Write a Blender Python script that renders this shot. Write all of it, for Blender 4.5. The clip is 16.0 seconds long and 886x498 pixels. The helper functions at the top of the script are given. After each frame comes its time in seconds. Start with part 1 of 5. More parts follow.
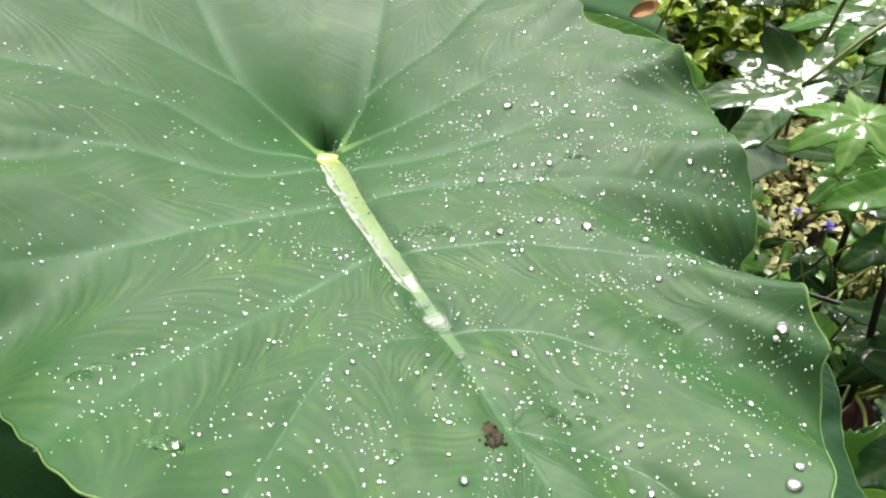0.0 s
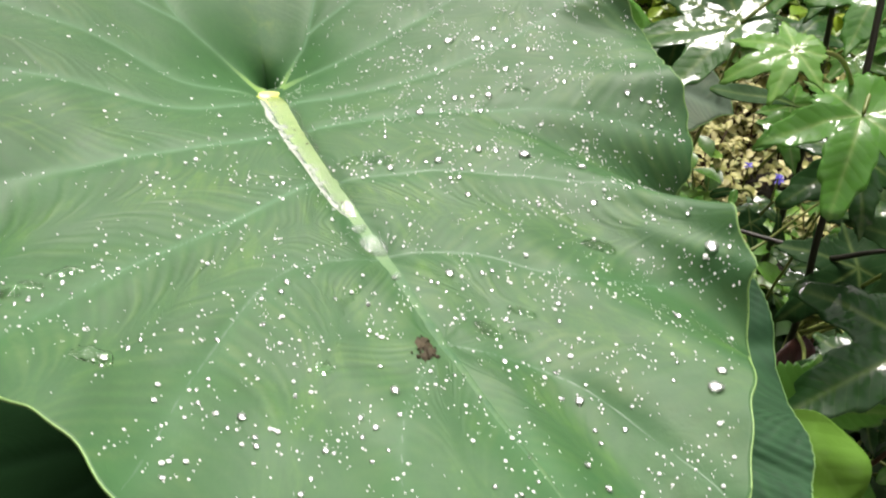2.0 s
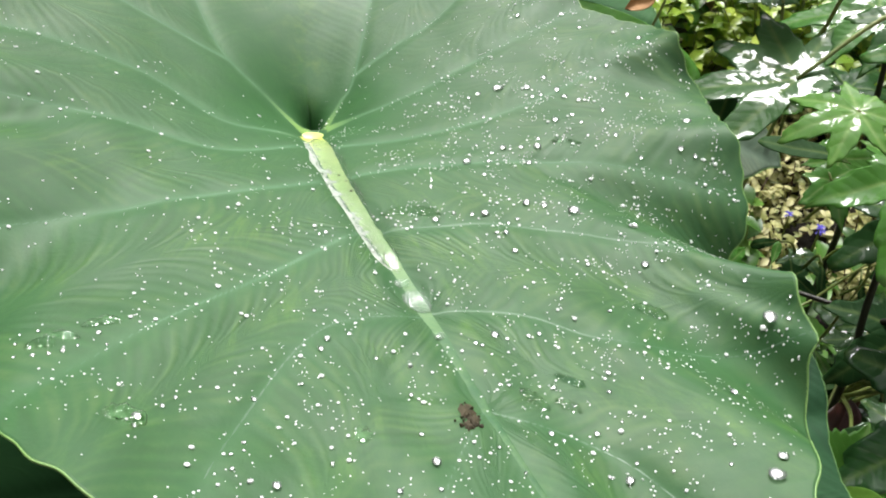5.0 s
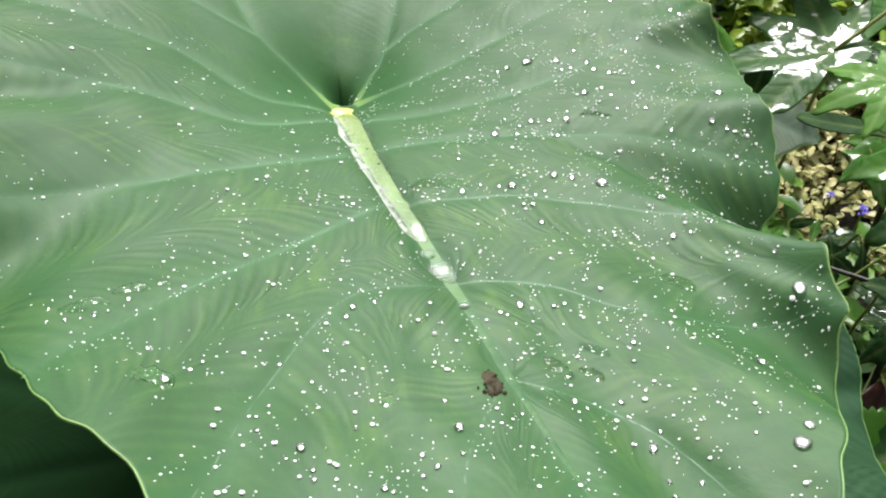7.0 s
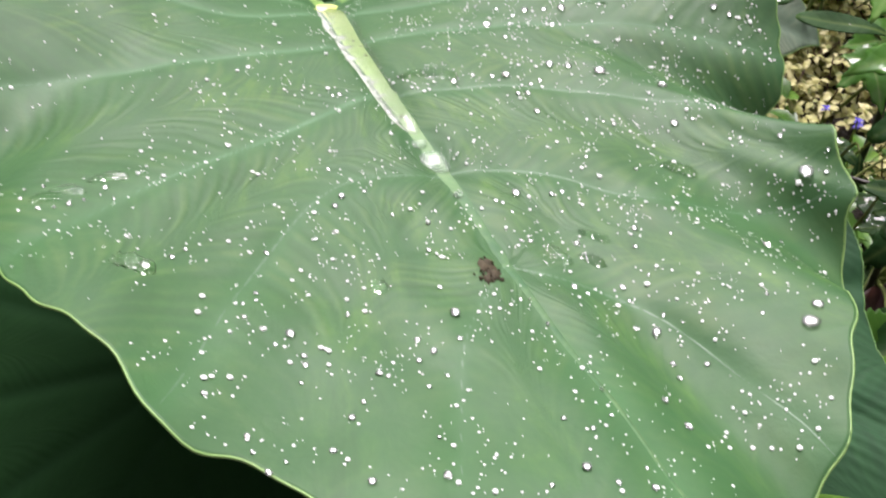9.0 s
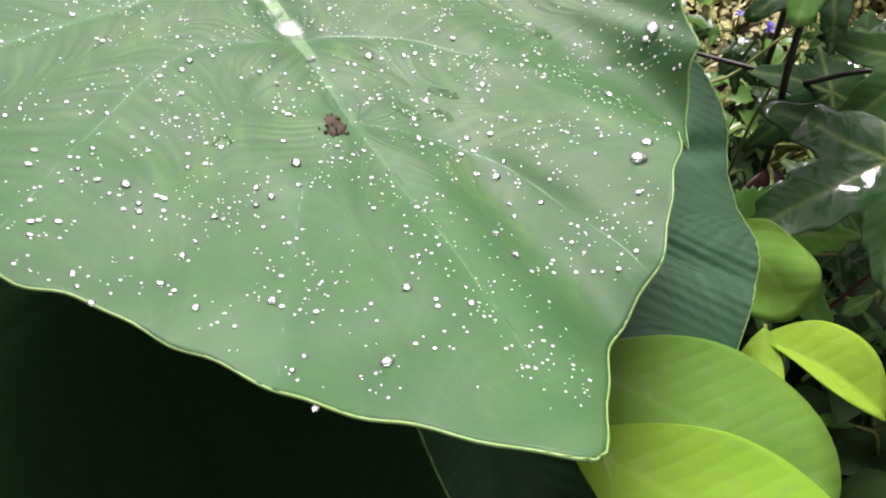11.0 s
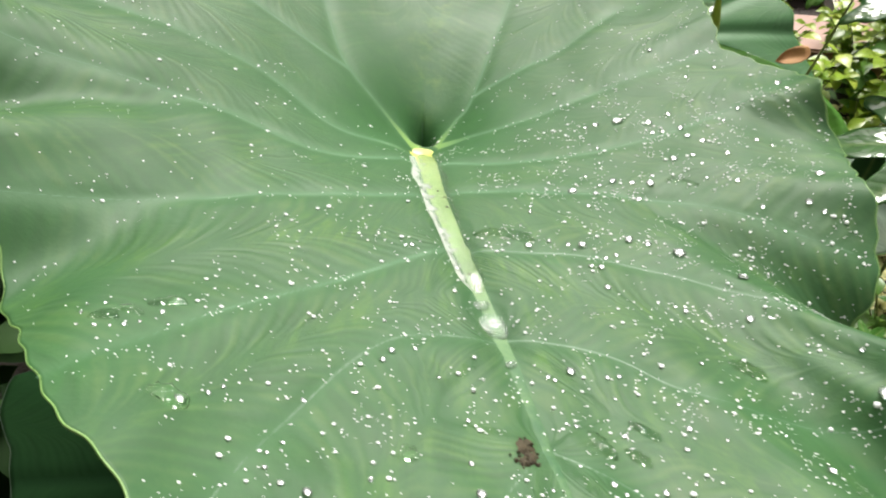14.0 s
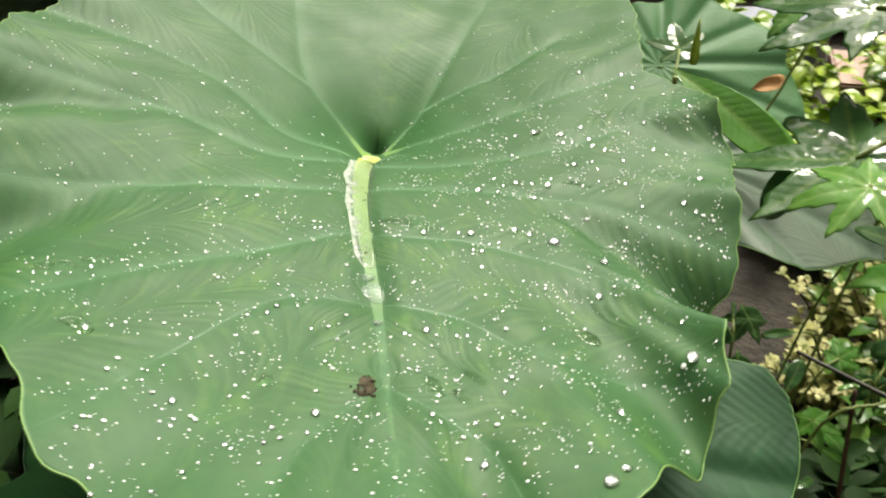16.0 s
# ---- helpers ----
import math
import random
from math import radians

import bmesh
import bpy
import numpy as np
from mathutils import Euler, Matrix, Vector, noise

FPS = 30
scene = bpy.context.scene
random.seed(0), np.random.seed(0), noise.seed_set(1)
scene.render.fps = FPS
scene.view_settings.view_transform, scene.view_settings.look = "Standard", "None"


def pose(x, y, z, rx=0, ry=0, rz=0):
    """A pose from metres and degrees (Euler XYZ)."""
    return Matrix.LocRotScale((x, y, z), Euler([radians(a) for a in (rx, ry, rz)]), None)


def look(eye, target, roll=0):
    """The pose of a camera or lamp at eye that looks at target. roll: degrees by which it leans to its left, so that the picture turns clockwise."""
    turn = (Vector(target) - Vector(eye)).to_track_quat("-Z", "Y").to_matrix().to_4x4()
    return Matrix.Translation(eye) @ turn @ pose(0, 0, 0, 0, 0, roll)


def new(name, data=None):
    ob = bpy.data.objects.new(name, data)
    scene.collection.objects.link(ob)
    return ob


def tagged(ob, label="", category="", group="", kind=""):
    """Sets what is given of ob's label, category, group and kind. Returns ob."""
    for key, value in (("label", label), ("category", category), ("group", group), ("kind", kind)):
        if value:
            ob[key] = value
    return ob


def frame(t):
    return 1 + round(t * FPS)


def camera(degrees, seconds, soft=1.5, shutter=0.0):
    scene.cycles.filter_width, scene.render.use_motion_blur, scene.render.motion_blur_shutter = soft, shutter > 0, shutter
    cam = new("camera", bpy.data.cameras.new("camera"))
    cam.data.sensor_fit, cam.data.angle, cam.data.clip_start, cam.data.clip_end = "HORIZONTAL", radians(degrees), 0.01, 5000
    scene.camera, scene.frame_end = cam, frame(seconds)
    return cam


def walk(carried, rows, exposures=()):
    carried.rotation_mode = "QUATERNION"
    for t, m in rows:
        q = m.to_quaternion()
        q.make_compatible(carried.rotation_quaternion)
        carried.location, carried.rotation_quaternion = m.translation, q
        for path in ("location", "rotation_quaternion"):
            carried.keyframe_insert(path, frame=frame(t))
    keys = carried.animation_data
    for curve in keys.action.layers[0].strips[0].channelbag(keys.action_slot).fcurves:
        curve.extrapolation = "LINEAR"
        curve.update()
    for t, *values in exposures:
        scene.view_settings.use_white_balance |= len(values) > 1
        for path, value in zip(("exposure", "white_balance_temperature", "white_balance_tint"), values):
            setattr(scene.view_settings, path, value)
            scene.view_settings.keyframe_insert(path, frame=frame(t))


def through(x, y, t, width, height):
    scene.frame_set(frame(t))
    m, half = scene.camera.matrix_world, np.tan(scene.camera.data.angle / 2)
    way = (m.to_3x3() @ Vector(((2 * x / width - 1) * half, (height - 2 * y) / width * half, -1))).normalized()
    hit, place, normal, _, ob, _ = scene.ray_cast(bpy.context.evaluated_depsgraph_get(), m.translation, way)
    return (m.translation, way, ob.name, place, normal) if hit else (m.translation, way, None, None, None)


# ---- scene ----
# ---------------------------------------------------------------- camera
cam = camera(53.7, 16.0, soft=2.0, shutter=0.5)
ROWS = [
    (0.0, 0.0000, 0.0000, 1.2500, 44.00, 0.00, 0.00),
    (0.5, 0.0071, -0.0057, 1.2366, 43.30, 0.03, 0.12),
    (1.0, 0.0242, -0.0131, 1.2170, 41.94, 0.08, -1.22),
    (1.5, 0.0234, -0.0256, 1.2159, 40.96, -1.22, -2.11),
    (2.0, 0.0140, -0.0191, 1.2362, 42.05, -1.22, -2.13),
    (2.5, 0.0093, -0.0048, 1.2394, 42.82, -1.16, -1.50),
    (3.0, 0.0031, 0.0053, 1.2369, 43.03, -1.77, -0.55),
    (3.5, 0.0042, 0.0083, 1.2372, 43.26, -1.51, -0.28),
    (4.0, 0.0032, 0.0059, 1.2350, 43.76, -1.56, 0.36),
    (4.2, 0.0022, 0.0054, 1.2324, 43.87, -1.76, 0.61),
    (6.3, 0.0114, -0.0074, 1.2389, 43.92, -0.30, 1.31),
    (6.5, 0.0091, -0.0077, 1.2348, 43.69, -0.09, 1.44),
    (7.0, 0.0116, -0.0050, 1.2306, 42.93, 0.34, 2.49),
    (7.5, 0.0064, -0.0093, 1.2279, 42.40, 0.94, 3.46),
    (8.0, 0.0006, -0.0146, 1.2141, 41.56, 0.76, 3.60),
    (8.5, 0.0052, -0.0086, 1.2119, 40.37, 0.53, 2.70),
    (9.0, 0.0103, -0.0088, 1.2054, 38.47, 0.47, 1.37),
    (9.5, 0.0235, -0.0167, 1.1874, 34.58, -2.35, 0.06),
    (9.7, 0.0375, -0.0176, 1.1837, 32.45, -2.45, -1.24),
    (11.8, 0.0513, -0.0508, 1.1968, 38.82, -0.24, -2.45),
    (12.0, 0.0406, -0.0413, 1.1862, 40.40, -1.43, -1.34),
    (12.5, 0.0257, -0.0134, 1.1908, 41.79, -1.00, 1.43),
    (13.0, 0.0215, 0.0091, 1.1854, 42.67, -1.79, 8.81),
    (13.5, 0.0074, 0.0210, 1.1858, 44.23, -0.68, 11.54),
    (14.0, 0.0271, 0.0101, 1.2127, 46.56, -0.24, 11.66),
    (14.5, 0.0510, -0.0186, 1.2121, 47.30, -0.23, 12.27),
    (15.0, 0.0624, -0.0442, 1.2432, 47.74, 1.36, 11.37),
    (15.5, 0.0955, -0.0599, 1.2453, 48.73, 1.64, 11.65),
    (16.0, 0.1414, -0.0399, 1.2424, 48.92, 2.01, 16.39),
]
EXPOSURES = [(0.0, 0.87, 6700, 14), (1.6, 0.98, 6750, 18), (2.2, 0.94, 6850, 17), (3.0, 0.88, 6450, 16), (4.0, 0.84, 6400, 12), (6.5, 0.86, 6550, 14), (7.0, 0.87, 6450, 15), (7.5, 0.87, 6250, 23), (8.8, 0.92, 6500, 24), (9.3, 0.98, 6450, 31), (12.1, 1.08, 6550, 32), (12.6, 0.91, 6500, 27), (13.4, 0.93, 6550, 21), (14.2, 0.90, 6800, 11), (15.0, 0.90, 7200, 9), (16.0, 0.90, 7250, 8)]
walk(cam, [(t, pose(*row)) for t, *row in ROWS], EXPOSURES)

# ---------------------------------------------------------------- light
SUN_ELEVATION, SUN_AZIMUTH = radians(49), radians(2)      # azimuth from +y towards +x
world = bpy.data.worlds.new("overcast_sky")
scene.world = world
world.use_nodes = True
wn, wl = world.node_tree.nodes, world.node_tree.links
wn.clear()
sky = wn.new("ShaderNodeTexSky")
sky.sky_type, sky.sun_disc = "NISHITA", False
sky.sun_elevation, sky.sun_rotation = SUN_ELEVATION, SUN_AZIMUTH
sky.dust_density, sky.air_density = 5.0, 1.0
grey = wn.new("ShaderNodeHueSaturation")
grey.inputs["Saturation"].default_value = 0.25
back = wn.new("ShaderNodeBackground")
back.inputs["Strength"].default_value = 0.085
wout = wn.new("ShaderNodeOutputWorld")
wl.new(sky.outputs[0], grey.inputs["Color"])
wl.new(grey.outputs[0], back.inputs["Color"])
wl.new(back.outputs[0], wout.inputs["Surface"])
sun = new("sun", bpy.data.lights.new("sun", "SUN"))
sun.data.energy, sun.data.angle, sun.data.color = 2.75, radians(24), (0.98, 0.98, 0.94)
toward = Vector((math.sin(SUN_AZIMUTH) * math.cos(SUN_ELEVATION), math.cos(SUN_AZIMUTH) * math.cos(SUN_ELEVATION), math.sin(SUN_ELEVATION)))
sun.matrix_world = look(toward * 20, (0, 0, 0))

# ---------------------------------------------------------------- materials


class Mat:
    """A node material with short ways to add nodes."""

    def __init__(self, name):
        self.m = bpy.data.materials.new(name)
        self.m.use_nodes = True
        self.n, self.l = self.m.node_tree.nodes, self.m.node_tree.links
        self.b = self.n["Principled BSDF"]

    def put(self, socket, value):
        if isinstance(value, bpy.types.NodeSocket):
            self.l.new(value, socket)
        else:
            socket.default_value = value

    def set(self, **kw):
        for key, value in kw.items():
            self.put(self.b.inputs[key.replace("_", " ")], value)
        return self

    def coords(self, scale=1.0):
        c = self.n.new("ShaderNodeTexCoord")
        mp = self.n.new("ShaderNodeMapping")
        mp.inputs["Scale"].default_value = (scale,) * 3 if not hasattr(scale, "__len__") else scale
        self.l.new(c.outputs["Object"], mp.inputs["Vector"])
        return mp.outputs[0]

    def noise(self, scale, detail=4, rough=0.55, distort=0.0, vector=None):
        t = self.n.new("ShaderNodeTexNoise")
        t.inputs["Scale"].default_value, t.inputs["Detail"].default_value = scale, detail
        t.inputs["Roughness"].default_value, t.inputs["Distortion"].default_value = rough, distort
        self.l.new(vector or self.coords(), t.inputs["Vector"])
        return t.outputs["Fac"]

    def ramp(self, fac, stops):
        r = self.n.new("ShaderNodeValToRGB")
        e = r.color_ramp.elements
        while len(e) < len(stops):
            e.new(0.5)
        for el, (p, c) in zip(e, stops):
            el.position = p
            el.color = (c, c, c, 1) if not hasattr(c, "__len__") else (*c, 1)
        self.l.new(fac, r.inputs[0])
        return r.outputs[0]

    def mix(self, fac, a, b, kind="MIX"):
        x = self.n.new("ShaderNodeMix")
        x.data_type, x.blend_type = "RGBA", kind
        self.put(x.inputs[0], fac)
        for s, v in ((x.inputs[6], a), (x.inputs[7], b)):
            self.put(s, v if isinstance(v, bpy.types.NodeSocket) else (*v, 1))
        return x.outputs[2]

    def math(self, op, a, b=0.0, c=0.0):
        x = self.n.new("ShaderNodeMath")
        x.operation = op
        for s, v in zip(x.inputs, (a, b, c)):
            self.put(s, v)
        return x.outputs[0]

    def attr(self, name, out="Fac"):
        a = self.n.new("ShaderNodeAttribute")
        a.attribute_name = name
        return a.outputs[out]

    def rand(self):
        return self.n.new("ShaderNodeObjectInfo").outputs["Random"]

    def island(self):
        return self.n.new("ShaderNodeNewGeometry").outputs["Random Per Island"]

    def bump(self, height, strength=0.3, dist=0.001, normal=None):
        x = self.n.new("ShaderNodeBump")
        x.inputs["Strength"].default_value, x.inputs["Distance"].default_value = strength, dist
        self.l.new(height, x.inputs["Height"])
        if normal:
            self.l.new(normal, x.inputs["Normal"])
        return x.outputs[0]


def taro_material(name, green, bloom_sheen, vein, rough=0.5, through=0.2, contrast=1.0, yellow=1.0, spec=0.42):
    """Waxy taro blade: arched side veins that sweep into yellow-green streaks midway between the main veins, under
    patchy grey, part wax, part sky sheen put into the colour.
    """
    k = Mat(name)
    sep = k.n.new("ShaderNodeSeparateXYZ")
    k.l.new(k.attr("side", "Vector"), sep.inputs[0])
    along, off, mid = sep.outputs[0], sep.outputs[1], sep.outputs[2]      # mid: 0 on a vein, 1 midway to the next
    pol = k.n.new("ShaderNodeSeparateXYZ")
    k.l.new(k.attr("polar", "Vector"), pol.inputs[0])
    out = k.ramp(k.math("MULTIPLY", pol.outputs[1], 0.25), [(0.10, 0.0), (0.42, 1.0)])
    wob = k.noise(30, 3, 0.55)
    # side veins leave the vein square and bend outward
    bend = k.math("MULTIPLY", k.math("LOGARITHM", k.math("SUBTRACT", 1.03, mid), 2.718), -0.015)
    phase = k.math("ADD", k.math("SUBTRACT", along, bend), k.math("MULTIPLY", wob, 0.011))
    vec = k.n.new("ShaderNodeCombineXYZ")
    k.l.new(k.math("MULTIPLY", phase, 105.0), vec.inputs[0])
    k.l.new(k.math("MULTIPLY", mid, 0.9), vec.inputs[1])
    bands = k.noise(1.0, 0, 0.5, 0.0, vec.outputs[0])
    thin = k.math("SINE", k.math("MULTIPLY", phase, 760.0))
    arch = k.math("ADD", k.math("MULTIPLY", k.math("SUBTRACT", bands, 0.5), 3.4), k.math("MULTIPLY", thin, 0.40))
    patch = k.ramp(k.noise(9, 3), [(0.30, 0.2), (0.50, 1.0)])
    show = k.math("MULTIPLY", k.math("MULTIPLY", k.ramp(mid, [(0.03, 0.0), (0.16, 1.0), (0.80, 1.0), (0.97, 0.15)]), patch), k.math("MULTIPLY", out, k.ramp(k.math("MULTIPLY", pol.outputs[1], 0.25), [(0.68, 1.0), (0.92, 0.3)])))
    away = k.ramp(mid, [(0.04, 0.0), (0.30, 1.0)])
    drift = k.n.new("ShaderNodeMapping")
    drift.inputs["Scale"].default_value = (5.0, 1.3, 1.0)
    k.l.new(k.attr("polar", "Vector"), drift.inputs["Vector"])
    cloud = k.ramp(k.math("ADD", k.math("MULTIPLY", k.noise(1.5, 6, 0.66, 0.8, drift.outputs[0]), 0.55), k.math("MULTIPLY", k.noise(8.5, 6, 0.66, 0.8), 0.45)), [(0.40, 0.0), (0.59, 1.0)])
    fac = k.math("MULTIPLY", k.math("MULTIPLY", k.math("MULTIPLY_ADD", away, 0.7, 0.3), cloud), k.math("MULTIPLY_ADD", out, 0.75, 0.25))
    west = k.ramp(k.math("MULTIPLY", pol.outputs[0], 0.5), [(0.05, 0.35), (0.55, 1.0)])      # this grey is mixed in more weakly on the western lobe
    col = k.mix(k.math("MULTIPLY", fac, west), green, bloom_sheen)
    # streaks midway
    flow = k.n.new("ShaderNodeMapping")
    flow.inputs["Scale"].default_value = (16.0, 1.1, 1.0)
    k.l.new(k.attr("polar", "Vector"), flow.inputs["Vector"])
    fibre = k.ramp(k.noise(1.8, 6, 0.66, 0.5, flow.outputs[0]), [(0.40, 0.0), (0.62, 1.0)])
    centre = k.math("MULTIPLY", k.ramp(mid, [(0.42, 0.0), (0.85, 1.0)]), k.ramp(k.noise(5, 3), [(0.36, 0.0), (0.58, 1.0)]))
    streak = k.math("MULTIPLY", k.math("MULTIPLY", centre, k.math("MULTIPLY_ADD", fibre, 0.75, 0.25)), out)
    col = k.mix(k.math("MULTIPLY", streak, 0.62 * yellow), col, (green[0] * 2.5, green[1] * 1.52, green[2] * 0.95))
    dark = k.math("MULTIPLY", k.math("SUBTRACT", 1.0, fibre), k.math("MULTIPLY", k.ramp(mid, [(0.25, 0.0), (0.7, 1.0)]), out))
    col = k.mix(k.math("MULTIPLY", dark, 0.48 * contrast), col, (green[0] * 0.85, green[1] * 0.72, green[2] * 0.82))
    # arches: light and shade of the quilted surface, put into the colour
    up = k.math("MULTIPLY", k.math("MAXIMUM", arch, 0.0), show)
    down = k.math("MULTIPLY", k.math("MAXIMUM", k.math("MULTIPLY", arch, -1.0), 0.0), show)
    col = k.mix(k.math("MINIMUM", k.math("MULTIPLY", up, 0.50 * contrast), 0.6), col, (bloom_sheen[0] * 1.42, bloom_sheen[1] * 1.36, bloom_sheen[2] * 1.22))
    col = k.mix(k.math("MINIMUM", k.math("MULTIPLY", down, 0.55 * contrast), 0.6), col, (green[0] * 0.9, green[1] * 0.66, green[2] * 0.85))
    yel = k.math("MULTIPLY", k.attr("yellow"), k.ramp(k.noise(70, 5, 0.65), [(0.45, 0.0), (0.62, 1.0)]))
    col = k.mix(k.math("MULTIPLY", yel, 0.6), col, (0.14, 0.27, 0.05))
    mott = k.ramp(k.noise(46, 6, 0.68, 0.5), [(0.38, 0.0), (0.62, 1.0)])
    col = k.mix(k.math("MULTIPLY", mott, 0.36 * contrast), col, (green[0] * 0.85, green[1] * 0.8, green[2] * 1.0))
    blot = k.ramp(k.noise(17, 5, 0.7, 0.6), [(0.42, 0.0), (0.60, 1.0)])
    col = k.mix(k.math("MULTIPLY", blot, 0.22 * contrast), col, (green[0] * 0.8, green[1] * 0.74, green[2] * 0.85))
    fine = k.noise(420, 3, 0.6)
    col = k.mix(k.math("MULTIPLY", fine, 0.16), col, (bloom_sheen[0] * 1.5, bloom_sheen[1] * 1.4, bloom_sheen[2] * 1.4))
    teal = k.math("MULTIPLY", k.ramp(k.math("MULTIPLY", off, 100.0), [(0.10, 1.0), (0.75, 0.0)]), out)
    col = k.mix(k.math("MULTIPLY", teal, 0.32), col, (green[0] * 0.95, green[1] * 0.82, green[2] * 1.0))
    col = k.mix(k.math("MULTIPLY", k.attr("vein"), 0.6), col, vein)
    k.set(Base_Color=col, Roughness=k.math("MULTIPLY_ADD", k.noise(30, 5, 0.7), 0.3, rough - 0.16), Specular_IOR_Level=spec)
    h = k.math("ADD", k.math("MULTIPLY", k.math("MULTIPLY", arch, show), 0.7), k.math("ADD", k.math("MULTIPLY", fine, 0.35), k.math("MULTIPLY", mott, 0.5)))
    k.set(Normal=k.bump(h, 0.30, 0.0008))
    tr = k.n.new("ShaderNodeBsdfTranslucent")
    k.l.new(k.mix(0.5, col, (0.12, 0.36, 0.08)), tr.inputs[0])
    ms = k.n.new("ShaderNodeMixShader")
    ms.inputs[0].default_value = through
    k.l.new(k.b.outputs[0], ms.inputs[1])
    k.l.new(tr.outputs[0], ms.inputs[2])
    k.l.new(ms.outputs[0], k.n["Material Output"].inputs[0])
    return k.m


def glossy_leaf_material(name, dark, bright, vein=(0.2, 0.3, 0.08), rough=0.16, wet=0.5, lift=0.0):
    """Wet garden leaf: smooth gloss broken by drops and blisters."""
    k = Mat(name)
    tone = k.math("ADD", k.math("MULTIPLY", k.noise(25, 4), 0.6), k.math("MULTIPLY", k.rand(), 0.5))
    col = k.mix(k.ramp(tone, [(0.25, 0.0), (0.8, 1.0)]), dark, bright)
    col = k.mix(k.math("MULTIPLY", k.attr("vein"), 0.55), col, vein)
    sv = k.n.new("ShaderNodeSeparateXYZ")
    k.l.new(k.attr("side", "Vector"), sv.inputs[0])
    slant = k.math("SUBTRACT", sv.outputs[0], k.math("MULTIPLY", sv.outputs[1], 0.8))
    quilt = k.math("ABSOLUTE", k.math("SINE", k.math("ADD", k.math("MULTIPLY", slant, 330.0), k.math("MULTIPLY", k.noise(40, 2), 2.0))))
    col = k.mix(k.math("MULTIPLY", k.ramp(quilt, [(0.02, 1.0), (0.16, 0.0)]), 0.10), col, vein)
    streaks = k.n.new("ShaderNodeCombineXYZ")
    k.l.new(k.math("MULTIPLY", slant, 260.0), streaks.inputs[0])
    k.l.new(k.math("MULTIPLY", sv.outputs[1], 70.0), streaks.inputs[1])
    k.l.new(k.math("MULTIPLY", k.rand(), 40.0), streaks.inputs[2])
    wetness = k.math("ADD", k.math("MULTIPLY", k.noise(58, 5, 0.62, 0.8), 0.6), k.math("MULTIPLY", k.noise(1.0, 4, 0.6, 0.3, streaks.outputs[0]), 0.4))
    film = k.ramp(wetness, [(0.555 - 0.10 * wet, 0.0), (0.575 - 0.10 * wet, 1.0)])
    k.set(Base_Color=col, Roughness=k.math("MULTIPLY_ADD", k.noise(80, 3), 0.2, rough + 0.24), Specular_IOR_Level=0.12,
          Coat_Weight=film, Coat_Roughness=0.05, Coat_IOR=1.5)
    h = k.math("ADD", k.math("MULTIPLY", k.noise(38, 3), 1.0), k.math("ADD", k.math("MULTIPLY", k.noise(260, 3), 0.14), k.math("MULTIPLY", quilt, 0.13)))
    k.set(Normal=k.bump(h, 0.6, 0.0024))
    tr = k.n.new("ShaderNodeBsdfTranslucent")
    mixs = k.n.new("ShaderNodeMixShader")
    mixs.inputs[0].default_value = 0.22 + lift
    k.l.new(k.mix(0.5, col, [min(1, c * 2.2) for c in bright]), tr.inputs[0])
    out = k.n["Material Output"]
    k.l.new(k.b.outputs[0], mixs.inputs[1])
    k.l.new(tr.outputs[0], mixs.inputs[2])
    k.l.new(mixs.outputs[0], out.inputs[0])
    return k.m


def small_leaf_material(name, a, b, c, rough=0.3, spec=0.35):
    """Mixed small leaves, each blade with its own tone."""
    k = Mat(name)
    tone = k.math("ADD", k.math("MULTIPLY", k.island(), 0.75), k.math("MULTIPLY", k.noise(30, 3), 0.3))
    col = k.ramp(tone, [(0.1, a), (0.5, b), (0.95, c)])
    k.set(Base_Color=col, Roughness=k.math("MULTIPLY_ADD", k.noise(90, 2), 0.3, rough - 0.14), Specular_IOR_Level=spec)
    tr = k.n.new("ShaderNodeBsdfTranslucent")
    mixs = k.n.new("ShaderNodeMixShader")
    mixs.inputs[0].default_value = 0.25
    k.l.new(col, tr.inputs[0])
    k.l.new(k.b.outputs[0], mixs.inputs[1])
    k.l.new(tr.outputs[0], mixs.inputs[2])
    k.l.new(mixs.outputs[0], k.n["Material Output"].inputs[0])
    return k.m


def plain_material(name, a, b, scale=40, rough=0.6, bumps=0.4, dist=0.002, **extra):
    k = Mat(name)
    f = k.noise(scale, 6, 0.62)
    big = k.noise(scale * 0.13, 4)
    col = k.mix(k.ramp(k.math("ADD", k.math("MULTIPLY", f, 0.6), k.math("MULTIPLY", big, 0.4)), [(0.35, 0.0), (0.65, 1.0)]), a, b)
    k.set(Base_Color=col, Roughness=rough, Normal=k.bump(f, bumps, dist), **extra)
    return k.m


MAIN_LEAF = taro_material("taro_blade", (0.036, 0.146, 0.037), (0.069, 0.141, 0.048), (0.115, 0.235, 0.12), 0.58, 0.13, 2.1, 1.7, 0.37)
# Blade tones lowered to carry the shade under the large leaf
LOWER_LEAF = taro_material("taro_blade_shaded", (0.020, 0.082, 0.028), (0.026, 0.086, 0.036), (0.026, 0.086, 0.034), 0.56, 0.12, 1.3, 0.3, 0.24)
# Near-black copy of the blade: deep shade under the large leaf, put into the colour
DEEP_SHADE_LEAF = taro_material("taro_blade_deep_shade", (0.008, 0.030, 0.009), (0.010, 0.033, 0.011), (0.010, 0.032, 0.012), 0.7, 0.08, 0.6, 0.2, 0.015)
GREY_LEAF = taro_material("taro_blade_grey", (0.085, 0.150, 0.090), (0.125, 0.165, 0.115), (0.12, 0.17, 0.12), 0.5, 0.1, 0.8, 0.3, 0.3)
